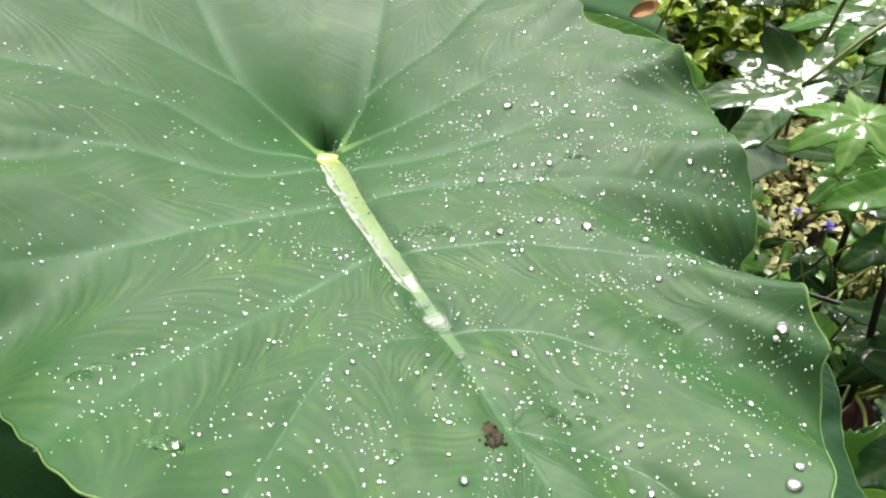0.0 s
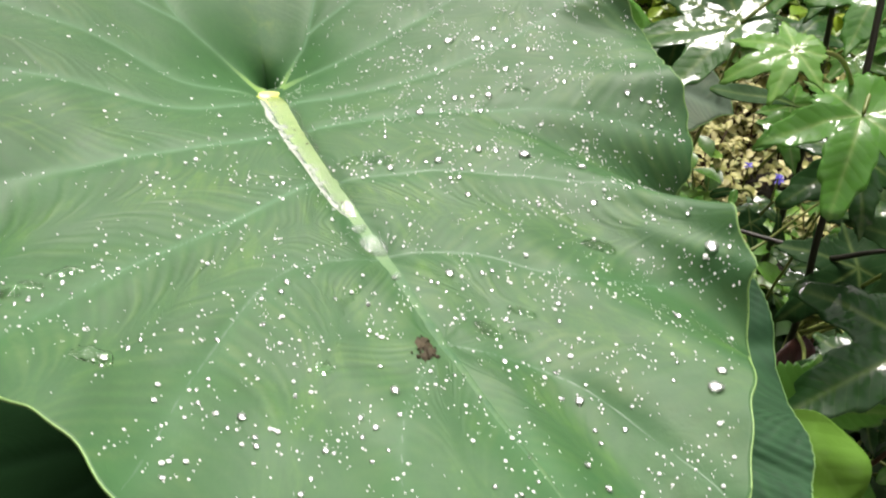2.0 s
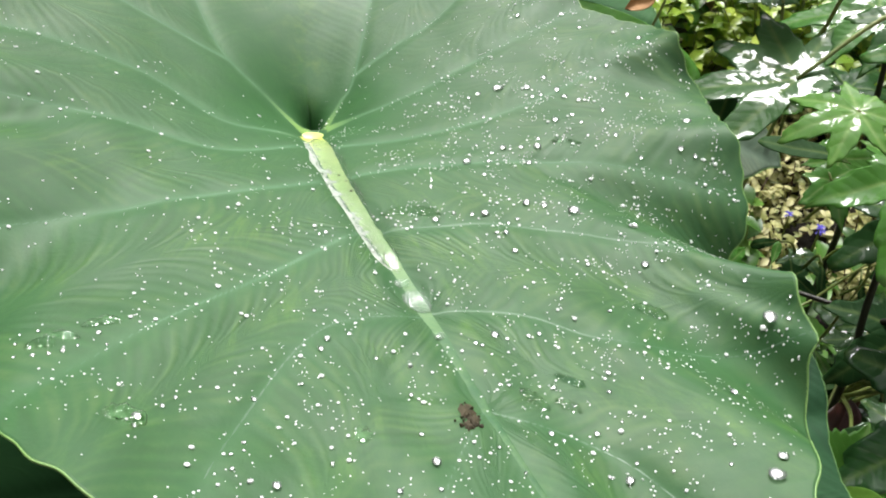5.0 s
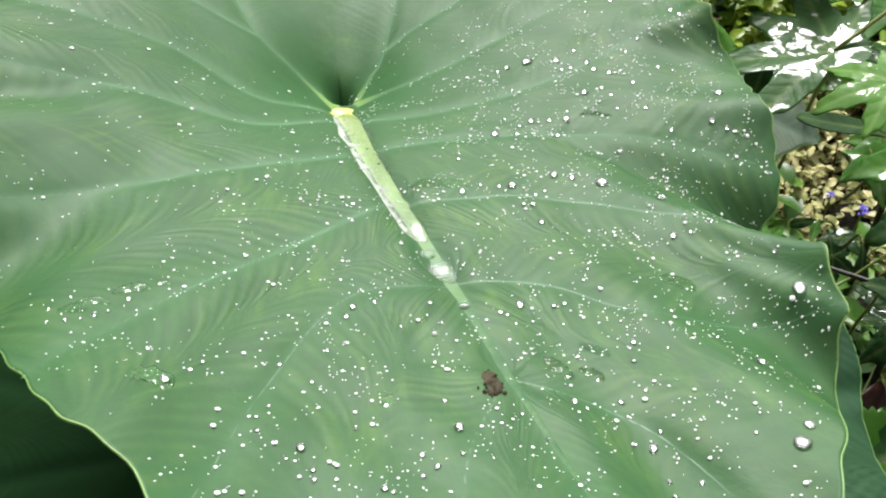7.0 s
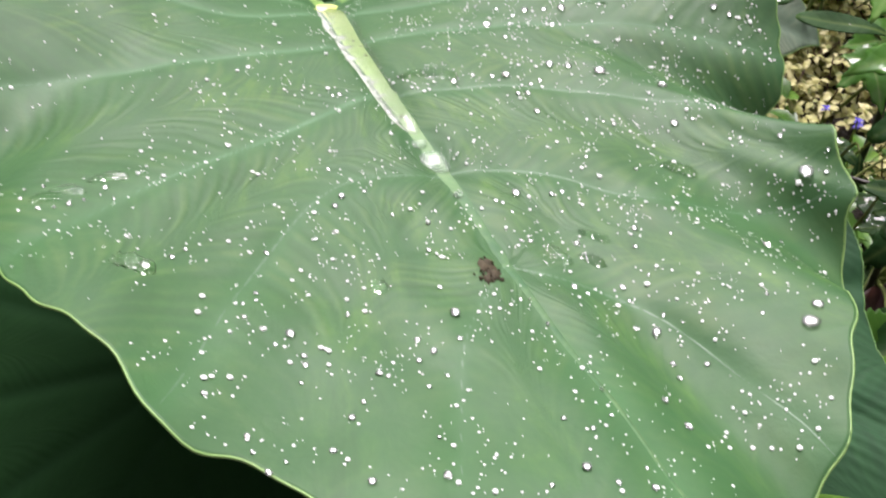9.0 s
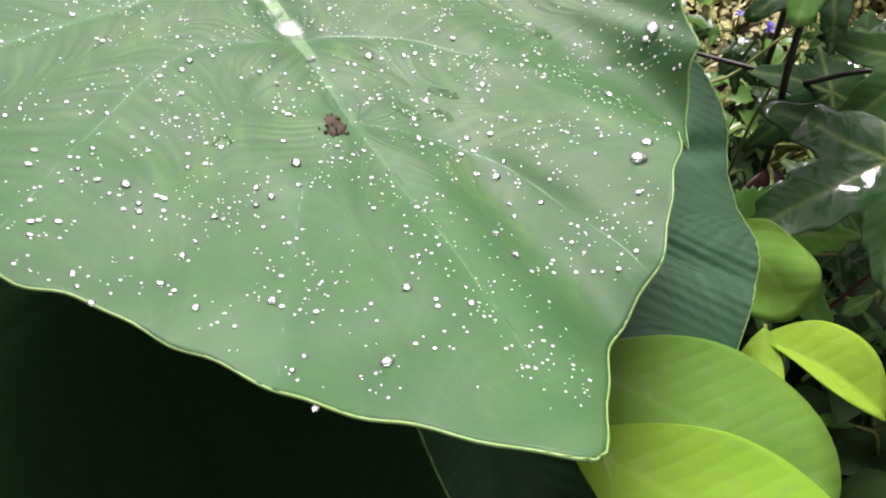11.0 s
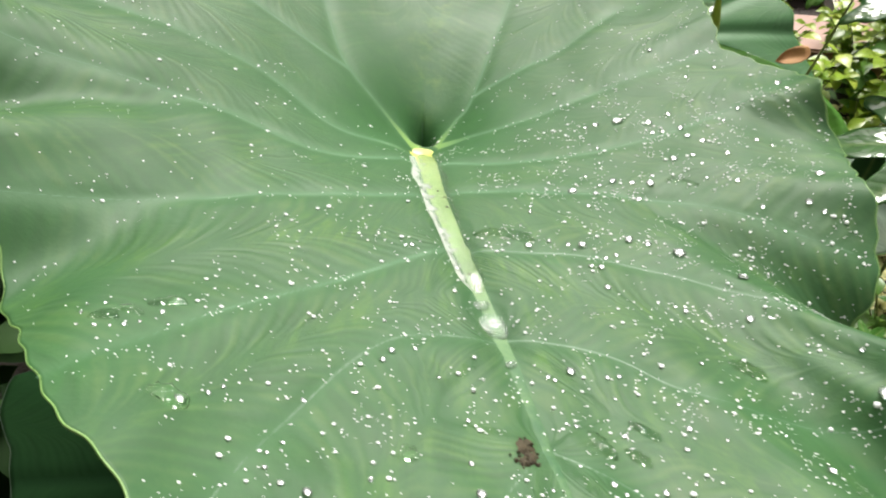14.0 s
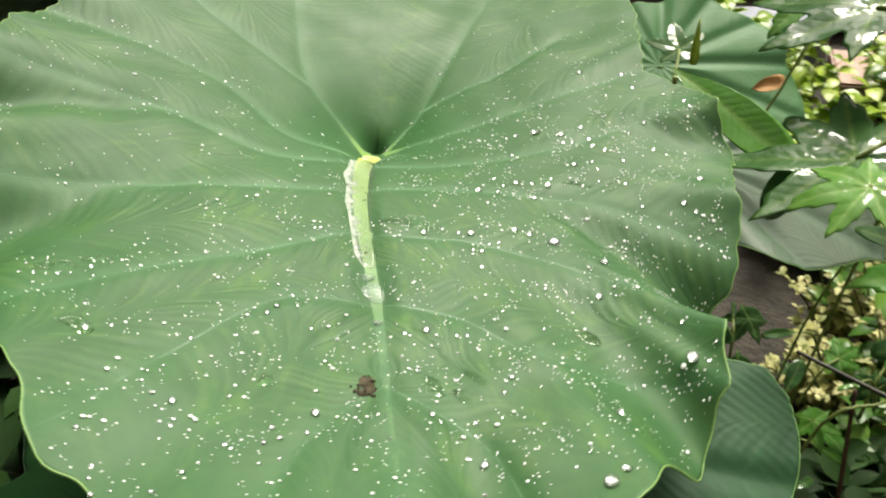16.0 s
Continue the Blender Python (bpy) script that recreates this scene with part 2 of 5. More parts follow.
PALE_TARO = taro_material("taro_blade_pale", (0.060, 0.190, 0.062), (0.080, 0.190, 0.080), (0.09, 0.20, 0.09), 0.5, 0.16, 0.7, 0.5, 0.2)
FAINT_VEIN = plain_material("faint_vein", (0.055, 0.15, 0.062), (0.075, 0.175, 0.08), 60, 0.45, 0.15, 0.0005)
# Margin tones lowered in the same way for shade
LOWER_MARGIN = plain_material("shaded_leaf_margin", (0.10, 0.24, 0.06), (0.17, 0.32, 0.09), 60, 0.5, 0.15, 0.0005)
MARGIN_MAT = plain_material("leaf_margin", (0.15, 0.31, 0.08), (0.24, 0.40, 0.12), 60, 0.45, 0.15, 0.0005)
JOINT_MAT = plain_material("stalk_joint", (0.42, 0.56, 0.10), (0.62, 0.72, 0.20), 160, 0.35, 0.3, 0.0008)
# Rim of the same leaf, its deep shade put into the colour too
DEEP_SHADE_MARGIN = plain_material("deep_shade_margin", (0.010, 0.034, 0.011), (0.014, 0.042, 0.014), 60, 0.5, 0.15, 0.0005)
STALK_MAT = plain_material("leaf_stalk", (0.10, 0.22, 0.07), (0.16, 0.30, 0.09), 35, 0.45, 0.2, 0.001)
BROWN_MAT = plain_material("brown_decay", (0.024, 0.020, 0.009), (0.065, 0.050, 0.021), 240, 0.8, 0.6, 0.0006)
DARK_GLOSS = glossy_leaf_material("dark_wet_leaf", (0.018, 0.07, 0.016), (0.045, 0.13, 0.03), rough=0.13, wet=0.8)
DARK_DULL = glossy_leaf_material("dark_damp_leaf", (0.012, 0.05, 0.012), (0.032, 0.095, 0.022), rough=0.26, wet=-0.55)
MID_GLOSS = glossy_leaf_material("green_wet_leaf", (0.05, 0.17, 0.025), (0.09, 0.26, 0.035), (0.3, 0.42, 0.14), rough=0.16, wet=0.7)
BRIGHT_GLOSS = glossy_leaf_material("bright_leaf", (0.07, 0.21, 0.03), (0.11, 0.27, 0.045), (0.36, 0.5, 0.18), rough=0.2, wet=0.6)
LIME = glossy_leaf_material("lime_leaf", (0.18, 0.36, 0.03), (0.28, 0.46, 0.04), (0.26, 0.42, 0.07), rough=0.34, wet=0.15, lift=0.1)
SOFT_GREEN = glossy_leaf_material("soft_green_leaf", (0.075, 0.19, 0.022), (0.12, 0.26, 0.035), (0.17, 0.32, 0.07), rough=0.34, wet=0.1, lift=0.08)
# Leaf tones cut down so that the colour carries the shade of the bed
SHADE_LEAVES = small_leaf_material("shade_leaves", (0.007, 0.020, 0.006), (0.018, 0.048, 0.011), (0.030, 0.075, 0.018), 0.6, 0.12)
GREEN_LEAVES = small_leaf_material("green_leaves", (0.035, 0.10, 0.015), (0.08, 0.2, 0.03), (0.16, 0.3, 0.05))
PALE_LEAVES = small_leaf_material("pale_leaves", (0.16, 0.20, 0.05), (0.44, 0.44, 0.15), (0.72, 0.68, 0.36), 0.5)
YELLOW_LEAVES = small_leaf_material("yellow_green_leaves", (0.12, 0.24, 0.02), (0.28, 0.42, 0.04), (0.50, 0.60, 0.10))
TWIG_DARK = plain_material("dark_stem", (0.012, 0.013, 0.008), (0.03, 0.028, 0.015), 70, 0.5, 0.5, 0.002)
TWIG_GREEN = plain_material("green_stem", (0.10, 0.16, 0.03), (0.22, 0.26, 0.06), 50, 0.5, 0.3, 0.001)
TWIG_BROWN = plain_material("brown_stem", (0.05, 0.025, 0.015), (0.12, 0.06, 0.03), 60, 0.7, 0.5, 0.002)
DRY_MAT = plain_material("dry_leaf", (0.28, 0.13, 0.04), (0.48, 0.25, 0.08), 60, 0.7, 0.5, 0.002)
RED_MAT = plain_material("red_brown_leaf", (0.030, 0.010, 0.006), (0.06, 0.016, 0.010), 40, 0.5, 0.5, 0.002)
BLUE_MAT = plain_material("blue_petal", (0.04, 0.03, 0.34), (0.10, 0.07, 0.52), 80, 0.5, 0.2, 0.0005)
SOIL = plain_material("damp_soil", (0.014, 0.011, 0.007), (0.045, 0.034, 0.02), 26, 0.75, 0.9, 0.02)
KERB_MAT = plain_material("white_kerb", (0.24, 0.26, 0.34), (0.33, 0.34, 0.42), 14, 0.6, 0.3, 0.003)
WALL_MAT = plain_material("grey_render", (0.16, 0.15, 0.14), (0.24, 0.23, 0.21), 20, 0.8, 0.4, 0.004)
HEDGE_MAT = plain_material("hedge_foliage", (0.012, 0.03, 0.008), (0.05, 0.11, 0.025), 30, 0.6, 1.0, 0.03)
MULCH = plain_material("red_brown_earth", (0.10, 0.035, 0.02), (0.24, 0.09, 0.05), 22, 0.8, 0.8, 0.01)


def paver_material():
    k = Mat("pink_paver")
    f = k.noise(30, 6, 0.6)
    col = k.mix(k.math("ADD", k.math("MULTIPLY", f, 0.6), k.math("MULTIPLY", k.rand(), 0.4)), (0.32, 0.17, 0.12), (0.5, 0.3, 0.22))
    k.set(Base_Color=col, Roughness=0.4, Normal=k.bump(f, 0.4, 0.003))
    return k.m


PAVER = paver_material()
MORTAR = plain_material("pale_mortar", (0.5, 0.46, 0.4), (0.66, 0.62, 0.55), 40, 0.8, 0.4, 0.003)


def vein_material():
    """Thin bluish-pale vein, yellow where it springs from the stalk."""
    k = Mat("leaf_vein")
    col = k.mix(k.ramp(k.noise(45, 4), [(0.35, 0.0), (0.65, 1.0)]), (0.074, 0.182, 0.082), (0.110, 0.228, 0.116))
    col = k.mix(k.math("MULTIPLY", k.attr("near"), 0.8), col, (0.26, 0.44, 0.10))
    k.set(Base_Color=col, Roughness=0.6, Specular_IOR_Level=0.2, Normal=k.bump(k.noise(300, 3), 0.15, 0.0005))
    return k.m


VEIN_MAT = vein_material()


def midrib_material():
    """Pale yellow-green rib, brightest where the stalk joins."""
    k = Mat("leaf_midrib")
    near = k.attr("near")
    col = k.ramp(near, [(0.0, (0.045, 0.128, 0.050)), (0.30, (0.060, 0.150, 0.068)), (0.42, (0.16, 0.28, 0.14)), (0.56, (0.32, 0.46, 0.20)), (0.80, (0.42, 0.54, 0.22)), (0.96, (0.60, 0.65, 0.12))])
    col = k.mix(k.math("MULTIPLY", k.ramp(k.noise(110, 5, 0.65), [(0.4, 0.0), (0.66, 1.0)]), 0.4), col, (0.20, 0.34, 0.13))
    k.set(Base_Color=col, Roughness=0.55, Specular_IOR_Level=0.2, Normal=k.bump(k.noise(300, 3), 0.2, 0.0005))
    return k.m


MIDRIB_MAT = midrib_material()


def water_material(name, milk, ior=1.33, gloss=0.5, ripple=0.0):
    """Clear water; milk is the share of plain white put in for sky glint off the air under it."""
    k = Mat(name)
    k.set(Base_Color=(0.97, 1.0, 0.98, 1), Roughness=0.02, IOR=ior, Transmission_Weight=1.0 - milk, Specular_IOR_Level=gloss)
    if ripple:
        k.set(Normal=k.bump(k.noise(260, 3), ripple, 0.0015))
    return k.m


WATER = water_material("water", 0.06)
AIR_FILM = plain_material("air_film", (0.93, 0.95, 0.94), (0.97, 0.98, 0.97), 500, 0.22, 0.2, 0.0002, Metallic=1.0)
FILM = water_material("wetting_film", 0.0, 1.14, 0.25, 0.7)
FILM.node_tree.nodes["Principled BSDF"].inputs["Base Color"].default_value = (0.86, 0.97, 0.84, 1)
WATER_BEAD = water_material("water_bead", 0.20, 1.25, 0.35)


def pool_material():
    """Water along the midrib; the silvery reflection off air caught under one side is put in as milky white."""
    k = Mat("midrib_pool")
    side = k.math("ADD", k.attr("left"), k.math("MULTIPLY", k.math("SUBTRACT", k.noise(120, 5, 0.65), 0.5), 1.7))
    milk = k.ramp(side, [(0.42, 0.05), (0.75, 0.32), (1.1, 0.52)])
    k.set(Base_Color=(0.90, 1.0, 0.86, 1), Roughness=0.04, IOR=1.27, Transmission_Weight=k.math("SUBTRACT", 1.0, milk), Specular_IOR_Level=0.4)
    k.set(Normal=k.bump(k.noise(160, 3), 0.35, 0.0012))
    return k.m


POOL = pool_material()
WATER_BEAD.node_tree.nodes["Principled BSDF"].inputs["Base Color"].default_value = (0.86, 1.0, 0.88, 1)
# Nearly all diffuse white, standing in for the sky glint of tiny drops
MIST = water_material("fine_water", 0.95)

# ---------------------------------------------------------------- mesh helpers


def mesh(name, verts, faces, material, smooth=True):
    me = bpy.data.meshes.new(name)
    me.from_pydata([tuple(map(float, v)) for v in verts], [], faces)
    me.materials.append(material)
    if smooth:
        me.polygons.foreach_set("use_smooth", [True] * len(me.polygons))
    me.update()
    return me


def outward(me):
    """Turn all faces of a closed mesh outward."""
    bm = bmesh.new()
    bm.from_mesh(me)
    bmesh.ops.recalc_face_normals(bm, faces=bm.faces[:])
    bm.to_mesh(me)
    bm.free()
    return me


def part(name, me, parent=None, label="", m=None):
    ob = new(name, me)
    if parent is not None:
        ob.parent = parent
    if m is not None:
        ob.matrix_basis = m
    return tagged(ob, label)


def empty(name, m, label, category, group="", kind=""):
    ob = new(name)
    ob.empty_display_size = 0.02
    ob.matrix_basis = m
    return tagged(ob, label, category, group, kind)


def spline(points, n):
    """Catmull-Rom through the points, n samples."""
    p = np.array(points, float)
    p = np.vstack([2 * p[0] - p[1], p, 2 * p[-1] - p[-2]])
    t = np.linspace(0, len(points) - 1 - 1e-9, n)
    i = t.astype(int)
    u = (t - i)[:, None]
    a, b, c, d = p[i], p[i + 1], p[i + 2], p[i + 3]
    return 0.5 * (2 * b + (c - a) * u + (2 * a - 5 * b + 4 * c - d) * u * u + (3 * b - a - 3 * c + d) * u ** 3)


def tube(path, radii, sides=8):
    """Verts and faces of a round tube along a path, with closed ends."""
    path = [Vector(p) for p in path]
    verts, faces = [], []
    for i, p in enumerate(path):
        d = (path[min(i + 1, len(path) - 1)] - path[max(i - 1, 0)]).normalized()
        a = d.cross(Vector((0.31, 0.22, 0.92)))
        if a.length < 1e-4:
            a = d.cross(Vector((1, 0, 0)))
        a.normalize()
        b = d.cross(a)
        for k in range(sides):
            w = 2 * math.pi * k / sides
            verts.append(p + (a * math.cos(w) + b * math.sin(w)) * radii[i])
    for i in range(len(path) - 1):
        for k in range(sides):
            k2 = (k + 1) % sides
            faces.append((i * sides + k, i * sides + k2, (i + 1) * sides + k2, (i + 1) * sides + k))
    faces.append(tuple(range(sides))[::-1])
    faces.append(tuple(range((len(path) - 1) * sides, len(path) * sides)))
    return verts, faces


def join(pieces):
    verts, faces = [], []
    for v, f in pieces:
        o = len(verts)
        verts += list(v)
        faces += [tuple(i + o for i in q) for q in f]
    return verts, faces


def float_attr(me, name, values):
    me.attributes.new(name, "FLOAT", "POINT").data.foreach_set("value", np.asarray(values, np.float32))


def frame_at(hub, tip, up=(0, 0, 1)):
    """A pose with its origin at hub, y towards tip and z near up."""
    y = (Vector(tip) - Vector(hub)).normalized()
    x = y.cross(Vector(up)).normalized()
    z = x.cross(y)
    m = Matrix((x, y, z)).transposed().to_4x4()
    m.translation = hub
    return m


# ---------------------------------------------------------------- ground


def ground_height(x, y):
    near = np.exp(-((x - 0.5) ** 2 + (y - 1.0) ** 2) / 2.5)
    return near * (0.018 * np.sin(5.1 * x + 1.3 * y) + 0.014 * np.sin(7.3 * y - 2.2 * x) - 0.01)


def build_ground():
    edge = [-400, -120, -40, -12, -5] + list(np.linspace(-3, 4, 71)) + [6, 14, 45, 130, 400]
    n = len(edge)
    verts = [(x, y, ground_height(x, y)) for y in edge for x in edge]
    faces = [(j * n + i, j * n + i + 1, (j + 1) * n + i + 1, (j + 1) * n + i) for j in range(n - 1) for i in range(n - 1)]
    tagged(part("ground", mesh("ground", verts, faces, SOIL)), "dark damp garden soil under the plants", "ground", kind="structure")


build_ground()


def box(size, bevel=0.004):
    bm = bmesh.new()
    bmesh.ops.create_cube(bm, size=1.0)
    bmesh.ops.scale(bm, vec=size, verts=bm.verts)
    bmesh.ops.bevel(bm, geom=bm.edges[:], offset=bevel, segments=2, affect="EDGES")
    return bm


def bm_mesh(name, bm, material, smooth=False):
    me = bpy.data.meshes.new(name)
    bm.to_mesh(me)
    bm.free()
    me.materials.append(material)
    if smooth:
        me.polygons.foreach_set("use_smooth", [True] * len(me.polygons))
    return me


def build_path():
    paving = empty("pavement", pose(1.9, 3.0, 0.03, 0, 0, 4), "pinkish brown paving slabs with pale joints beyond the plants", "pavement", kind="structure")
    part("mortar_bed", bm_mesh("mortar_bed", box((2.6, 2.0, 0.05), 0.004), MORTAR), paving)
    slab = bm_mesh("paver", box((0.288, 0.188, 0.05), 0.006), PAVER)
    for i in range(9):
        for j in range(10):
            part("paver", slab, paving, "", pose(-1.15 + 0.3 * i - 0.15 * (j % 2), -0.9 + 0.2 * j, 0.006 + 0.002 * random.random(), 0, 0, random.uniform(-0.5, 0.5)))
    kerb = empty("kerb", pose(0.2, 2.34, 0.0, 0, 0, 12), "white painted concrete kerb along the garden bed", "kerb", kind="structure")
    block = bm_mesh("kerb_stone", box((0.592, 0.15, 0.12), 0.012), KERB_MAT)
    for i in range(4):
        part("kerb_stone", block, kerb, "", pose(-1.8 + 0.6 * i, 0, 0.04, 0, 0, random.uniform(-0.3, 0.3)))
    bed = bm_mesh("earth_bed", box((4.0, 1.8, 0.08), 0.01), MULCH)
    tagged(part("earth_bed", bed, None, "", pose(-1.25, 3.30, 0.02, 0, 0, 12)), "red-brown earth beyond the white kerb", "earth bed", kind="structure")


build_path()


# Unseen wall added behind the camera to cut sky light from the south
def build_wall():
    me = bm_mesh("light_block_wall", box((9.0, 0.2, 4.4), 0.01), WALL_MAT)
    tagged(part("light_block_wall", me, None, "", pose(0, -0.75, 2.15)), "plain grey unseen wall, added behind the camera to block sky light", "wall", kind="structure")


build_wall()


def build_hedges():
    """Hedges and trees that close the garden beyond the view, added to block low sky light."""
    for name, cx, cy, length, turn, high, rough in (("light_block_trees", 0, 7.0, 16, 0, 3.8, 1.0), ("light_block_hedge", -2.0, 3.2, 7.6, 90, 3.6, 0.3), ("light_block_trees", 6.5, 2.5, 10, 90, 5.0, 1.2)):
        nx, nz = 120, 34
        verts, faces = [], []
        for sgn in (-1, 1):
            for j in range(nz):
                for i in range(nx):
                    x, u = (i / (nx - 1) - 0.5) * length, j / (nz - 1)
                    top = high + rough * (noise.noise((x * 0.7 + cx, 1.0, cy)) + 0.5 * noise.noise((x * 2.1, 5.0, cy)))
                    z = top * u
                    b = 0.25 * noise.noise((x * 1.3 + cx, z * 1.3, sgn * 4.0)) + 0.12 * noise.noise((x * 5 + cy, z * 5, sgn * 2.0))
                    verts.append((x, sgn * (0.55 - 0.35 * u ** 4) + b, z))
        for q in (0, nx * nz):
            for j in range(nz - 1):
                for i in range(nx - 1):
                    f = (q + j * nx + i, q + j * nx + i + 1, q + (j + 1) * nx + i + 1, q + (j + 1) * nx + i)
                    faces.append(f if q == 0 else f[::-1])
        t = (nz - 1) * nx
        faces += [(t + i, t + i + 1, nx * nz + t + i + 1, nx * nz + t + i) for i in range(nx - 1)]
        ob = part(name, mesh(name, verts, faces, HEDGE_MAT), None, "", pose(cx, cy, -0.02, 0, 0, turn))
        tagged(ob, "dense dark green foliage added to block low sky light", "hedge", kind="structure")


build_hedges()

# ---------------------------------------------------------------- the large taro leaf
HEART = np.array([-0.083, 0.476])       # where the stalk meets the blade
OUTLINE = [
    (-172, 0.215), (-156, 0.227), (-140, 0.239), (-127, 0.250), (-120, 0.267), (-112, 0.290), (-106, 0.302), (-101, 0.319), (-96, 0.333),
    (-92, 0.347), (-88, 0.373), (-84, 0.381), (-80, 0.403), (-76, 0.427), (-72, 0.451), (-68, 0.473), (-66, 0.458), (-64, 0.442),
    (-61, 0.425), (-57, 0.411), (-53, 0.388), (-49, 0.373), (-46, 0.370), (-43, 0.358), (-41, 0.350), (-39.5, 0.348), (-38, 0.335),
    (-36.5, 0.326), (-35, 0.320), (-33, 0.319), (-31, 0.316), (-29, 0.292), (-26, 0.288), (-22, 0.290), (-17, 0.284), (-11, 0.271),
    (-5, 0.264), (2, 0.264), (9, 0.251), (16, 0.247), (22, 0.232), (28, 0.219), (35, 0.227), (44, 0.247), (55, 0.285),
    (66, 0.295), (97, 0.245), (125, 0.290), (150, 0.260), (176, 0.217)]
# ruffles of the rim: direction, half width on either side (degrees), depth (metres) and how far in they reach
RUFFLES = [(-28.5, 5.0, 2.6, -0.034, 5.5), (-24.0, 7.0, 5.0, -0.016, 8.0), (-35.5, 2.5, 3.2, 0.022, 6.0), (-39.8, 1.4, 1.6, 0.008, 6.0), (-44.8, 3.2, 2.8, -0.022, 8.0), (-51.5, 3.0, 4.0, 0.012, 4.5),
           (-62.0, 3.0, 3.5, -0.020, 5.0), (-79.0, 9.0, 8.0, -0.009, 4.5), (-94.0, 5.0, 7.0, 0.012, 4.5), (-114, 7.0, 6.0, -0.025, 3.6), (-129, 5.0, 5.0, 0.009, 4.0), (-138, 4.0, 4.0, -0.014, 4.0),
           (-150, 5.0, 5.0, 0.008, 4.0), (-168, 6.0, 6.0, -0.010, 4.0), (-11.0, 4.0, 4.0, 0.010, 5.0), (2.0, 4.0, 4.0, -0.010, 9.0), (10.0, 5.0, 4.0, 0.015, 8.0), (38.0, 9.0, 8.0, 0.006, 4.0)]
BOWL = [0.90637, -0.02459, 0.02212, -0.01141, -0.02801, 0.01215, 0.01073, 0.02935, 0.00446, -0.00981]
MIDRIB = [(-0.0815, 0.468), (-0.046, 0.366), (0.004, 0.263), (0.040, 0.183), (0.068, 0.122), (0.088, 0.066)]
RIGHT_VEINS = [
    [(-0.074, 0.477), (-0.064, 0.501), (-0.056, 0.523), (-0.049, 0.617), (-0.047, 0.700)], [(-0.056, 0.523), (-0.029, 0.547), (0.000, 0.576), (0.035, 0.630)],
    [(-0.071, 0.476), (-0.027, 0.482), (0.030, 0.519), (0.100, 0.575)], [(-0.060, 0.425), (0.000, 0.437), (0.060, 0.463), (0.150, 0.533)],
    [(-0.050, 0.381), (0.000, 0.397), (0.098, 0.404), (0.189, 0.384)], [(-0.026, 0.327), (0.036, 0.341), (0.099, 0.333), (0.186, 0.309)],
    [(0.002, 0.268), (0.045, 0.271), (0.100, 0.253), (0.183, 0.260)], [(0.029, 0.208), (0.082, 0.187), (0.120, 0.140), (0.133, 0.118)]]
LEFT_VEINS = [
    [(-0.085, 0.474), (-0.111, 0.486), (-0.137, 0.501), (-0.157, 0.530), (-0.200, 0.620)], [(-0.137, 0.501), (-0.166, 0.505), (-0.232, 0.523), (-0.290, 0.560)],
    [(-0.088, 0.450), (-0.124, 0.426), (-0.180, 0.446), (-0.290, 0.430)], [(-0.080, 0.420), (-0.121, 0.388), (-0.190, 0.383), (-0.282, 0.350)],
    [(-0.060, 0.372), (-0.124, 0.328), (-0.175, 0.293), (-0.226, 0.252)], [(-0.036, 0.324), (-0.092, 0.255), (-0.126, 0.206), (-0.148, 0.167)],
    [(0.002, 0.266), (-0.043, 0.247), (-0.066, 0.190), (-0.079, 0.115)], [(0.028, 0.208), (0.013, 0.165), (0.011, 0.127), (0.012, 0.068)]]
SEAM = [(-0.083, 0.480), (-0.088, 0.504), (-0.092, 0.543), (-0.104, 0.630), (-0.110, 0.700)]


def rim_radius(deg):
    a = np.array([p[0] for p in OUTLINE], float)
    r = np.array([p[1] for p in OUTLINE])
    a = np.concatenate([a - 360, a, a + 360])
    r = np.tile(r, 3)
    deg = (np.asarray(deg, float) + 180) % 360 - 180
    i = np.clip(np.searchsorted(a, deg, side="right") - 1, 1, len(a) - 3)
    h = a[i + 1] - a[i]
    u = (deg - a[i]) / h
    m0 = (r[i + 1] - r[i - 1]) / (a[i + 1] - a[i - 1]) * h
    m1 = (r[i + 2] - r[i]) / (a[i + 2] - a[i]) * h
    return (2 * u ** 3 - 3 * u ** 2 + 1) * r[i] + (u ** 3 - 2 * u ** 2 + u) * m0 + (3 * u ** 2 - 2 * u ** 3) * r[i + 1] + (u ** 3 - u ** 2) * m1


VEIN_PATHS = [spline(v, 15) for v in RIGHT_VEINS + LEFT_VEINS]
MIDRIB_PATH = spline(MIDRIB, 24)
SEAM_PATH = spline(SEAM, 14)


def nearest(path, x, y):
    """Distance to a polyline and length along it, for arrays of points."""
    best = np.full(x.shape, 9.0)
    where = np.zeros(x.shape)
    run = 0.0
    for a, b in zip(path[:-1], path[1:]):
        d = b - a
        n = math.hypot(*d)
        u = np.clip(((x - a[0]) * d[0] + (y - a[1]) * d[1]) / n ** 2, 0, 1)
        q = np.hypot(x - a[0] - u * d[0], y - a[1] - u * d[1])
        hit = q < best
        best[hit] = q[hit]
        where[hit] = (run + u * n)[hit]
        run += n
    return best, where


PALE = [0.6, 0.4, 0.7, 0.7, 0.6, 0.3, 0.1, 0.08, 0.8, 0.6, 0.85, 0.9, 0.9, 0.7, 0.12, 0.08]      # how far each vein stands out


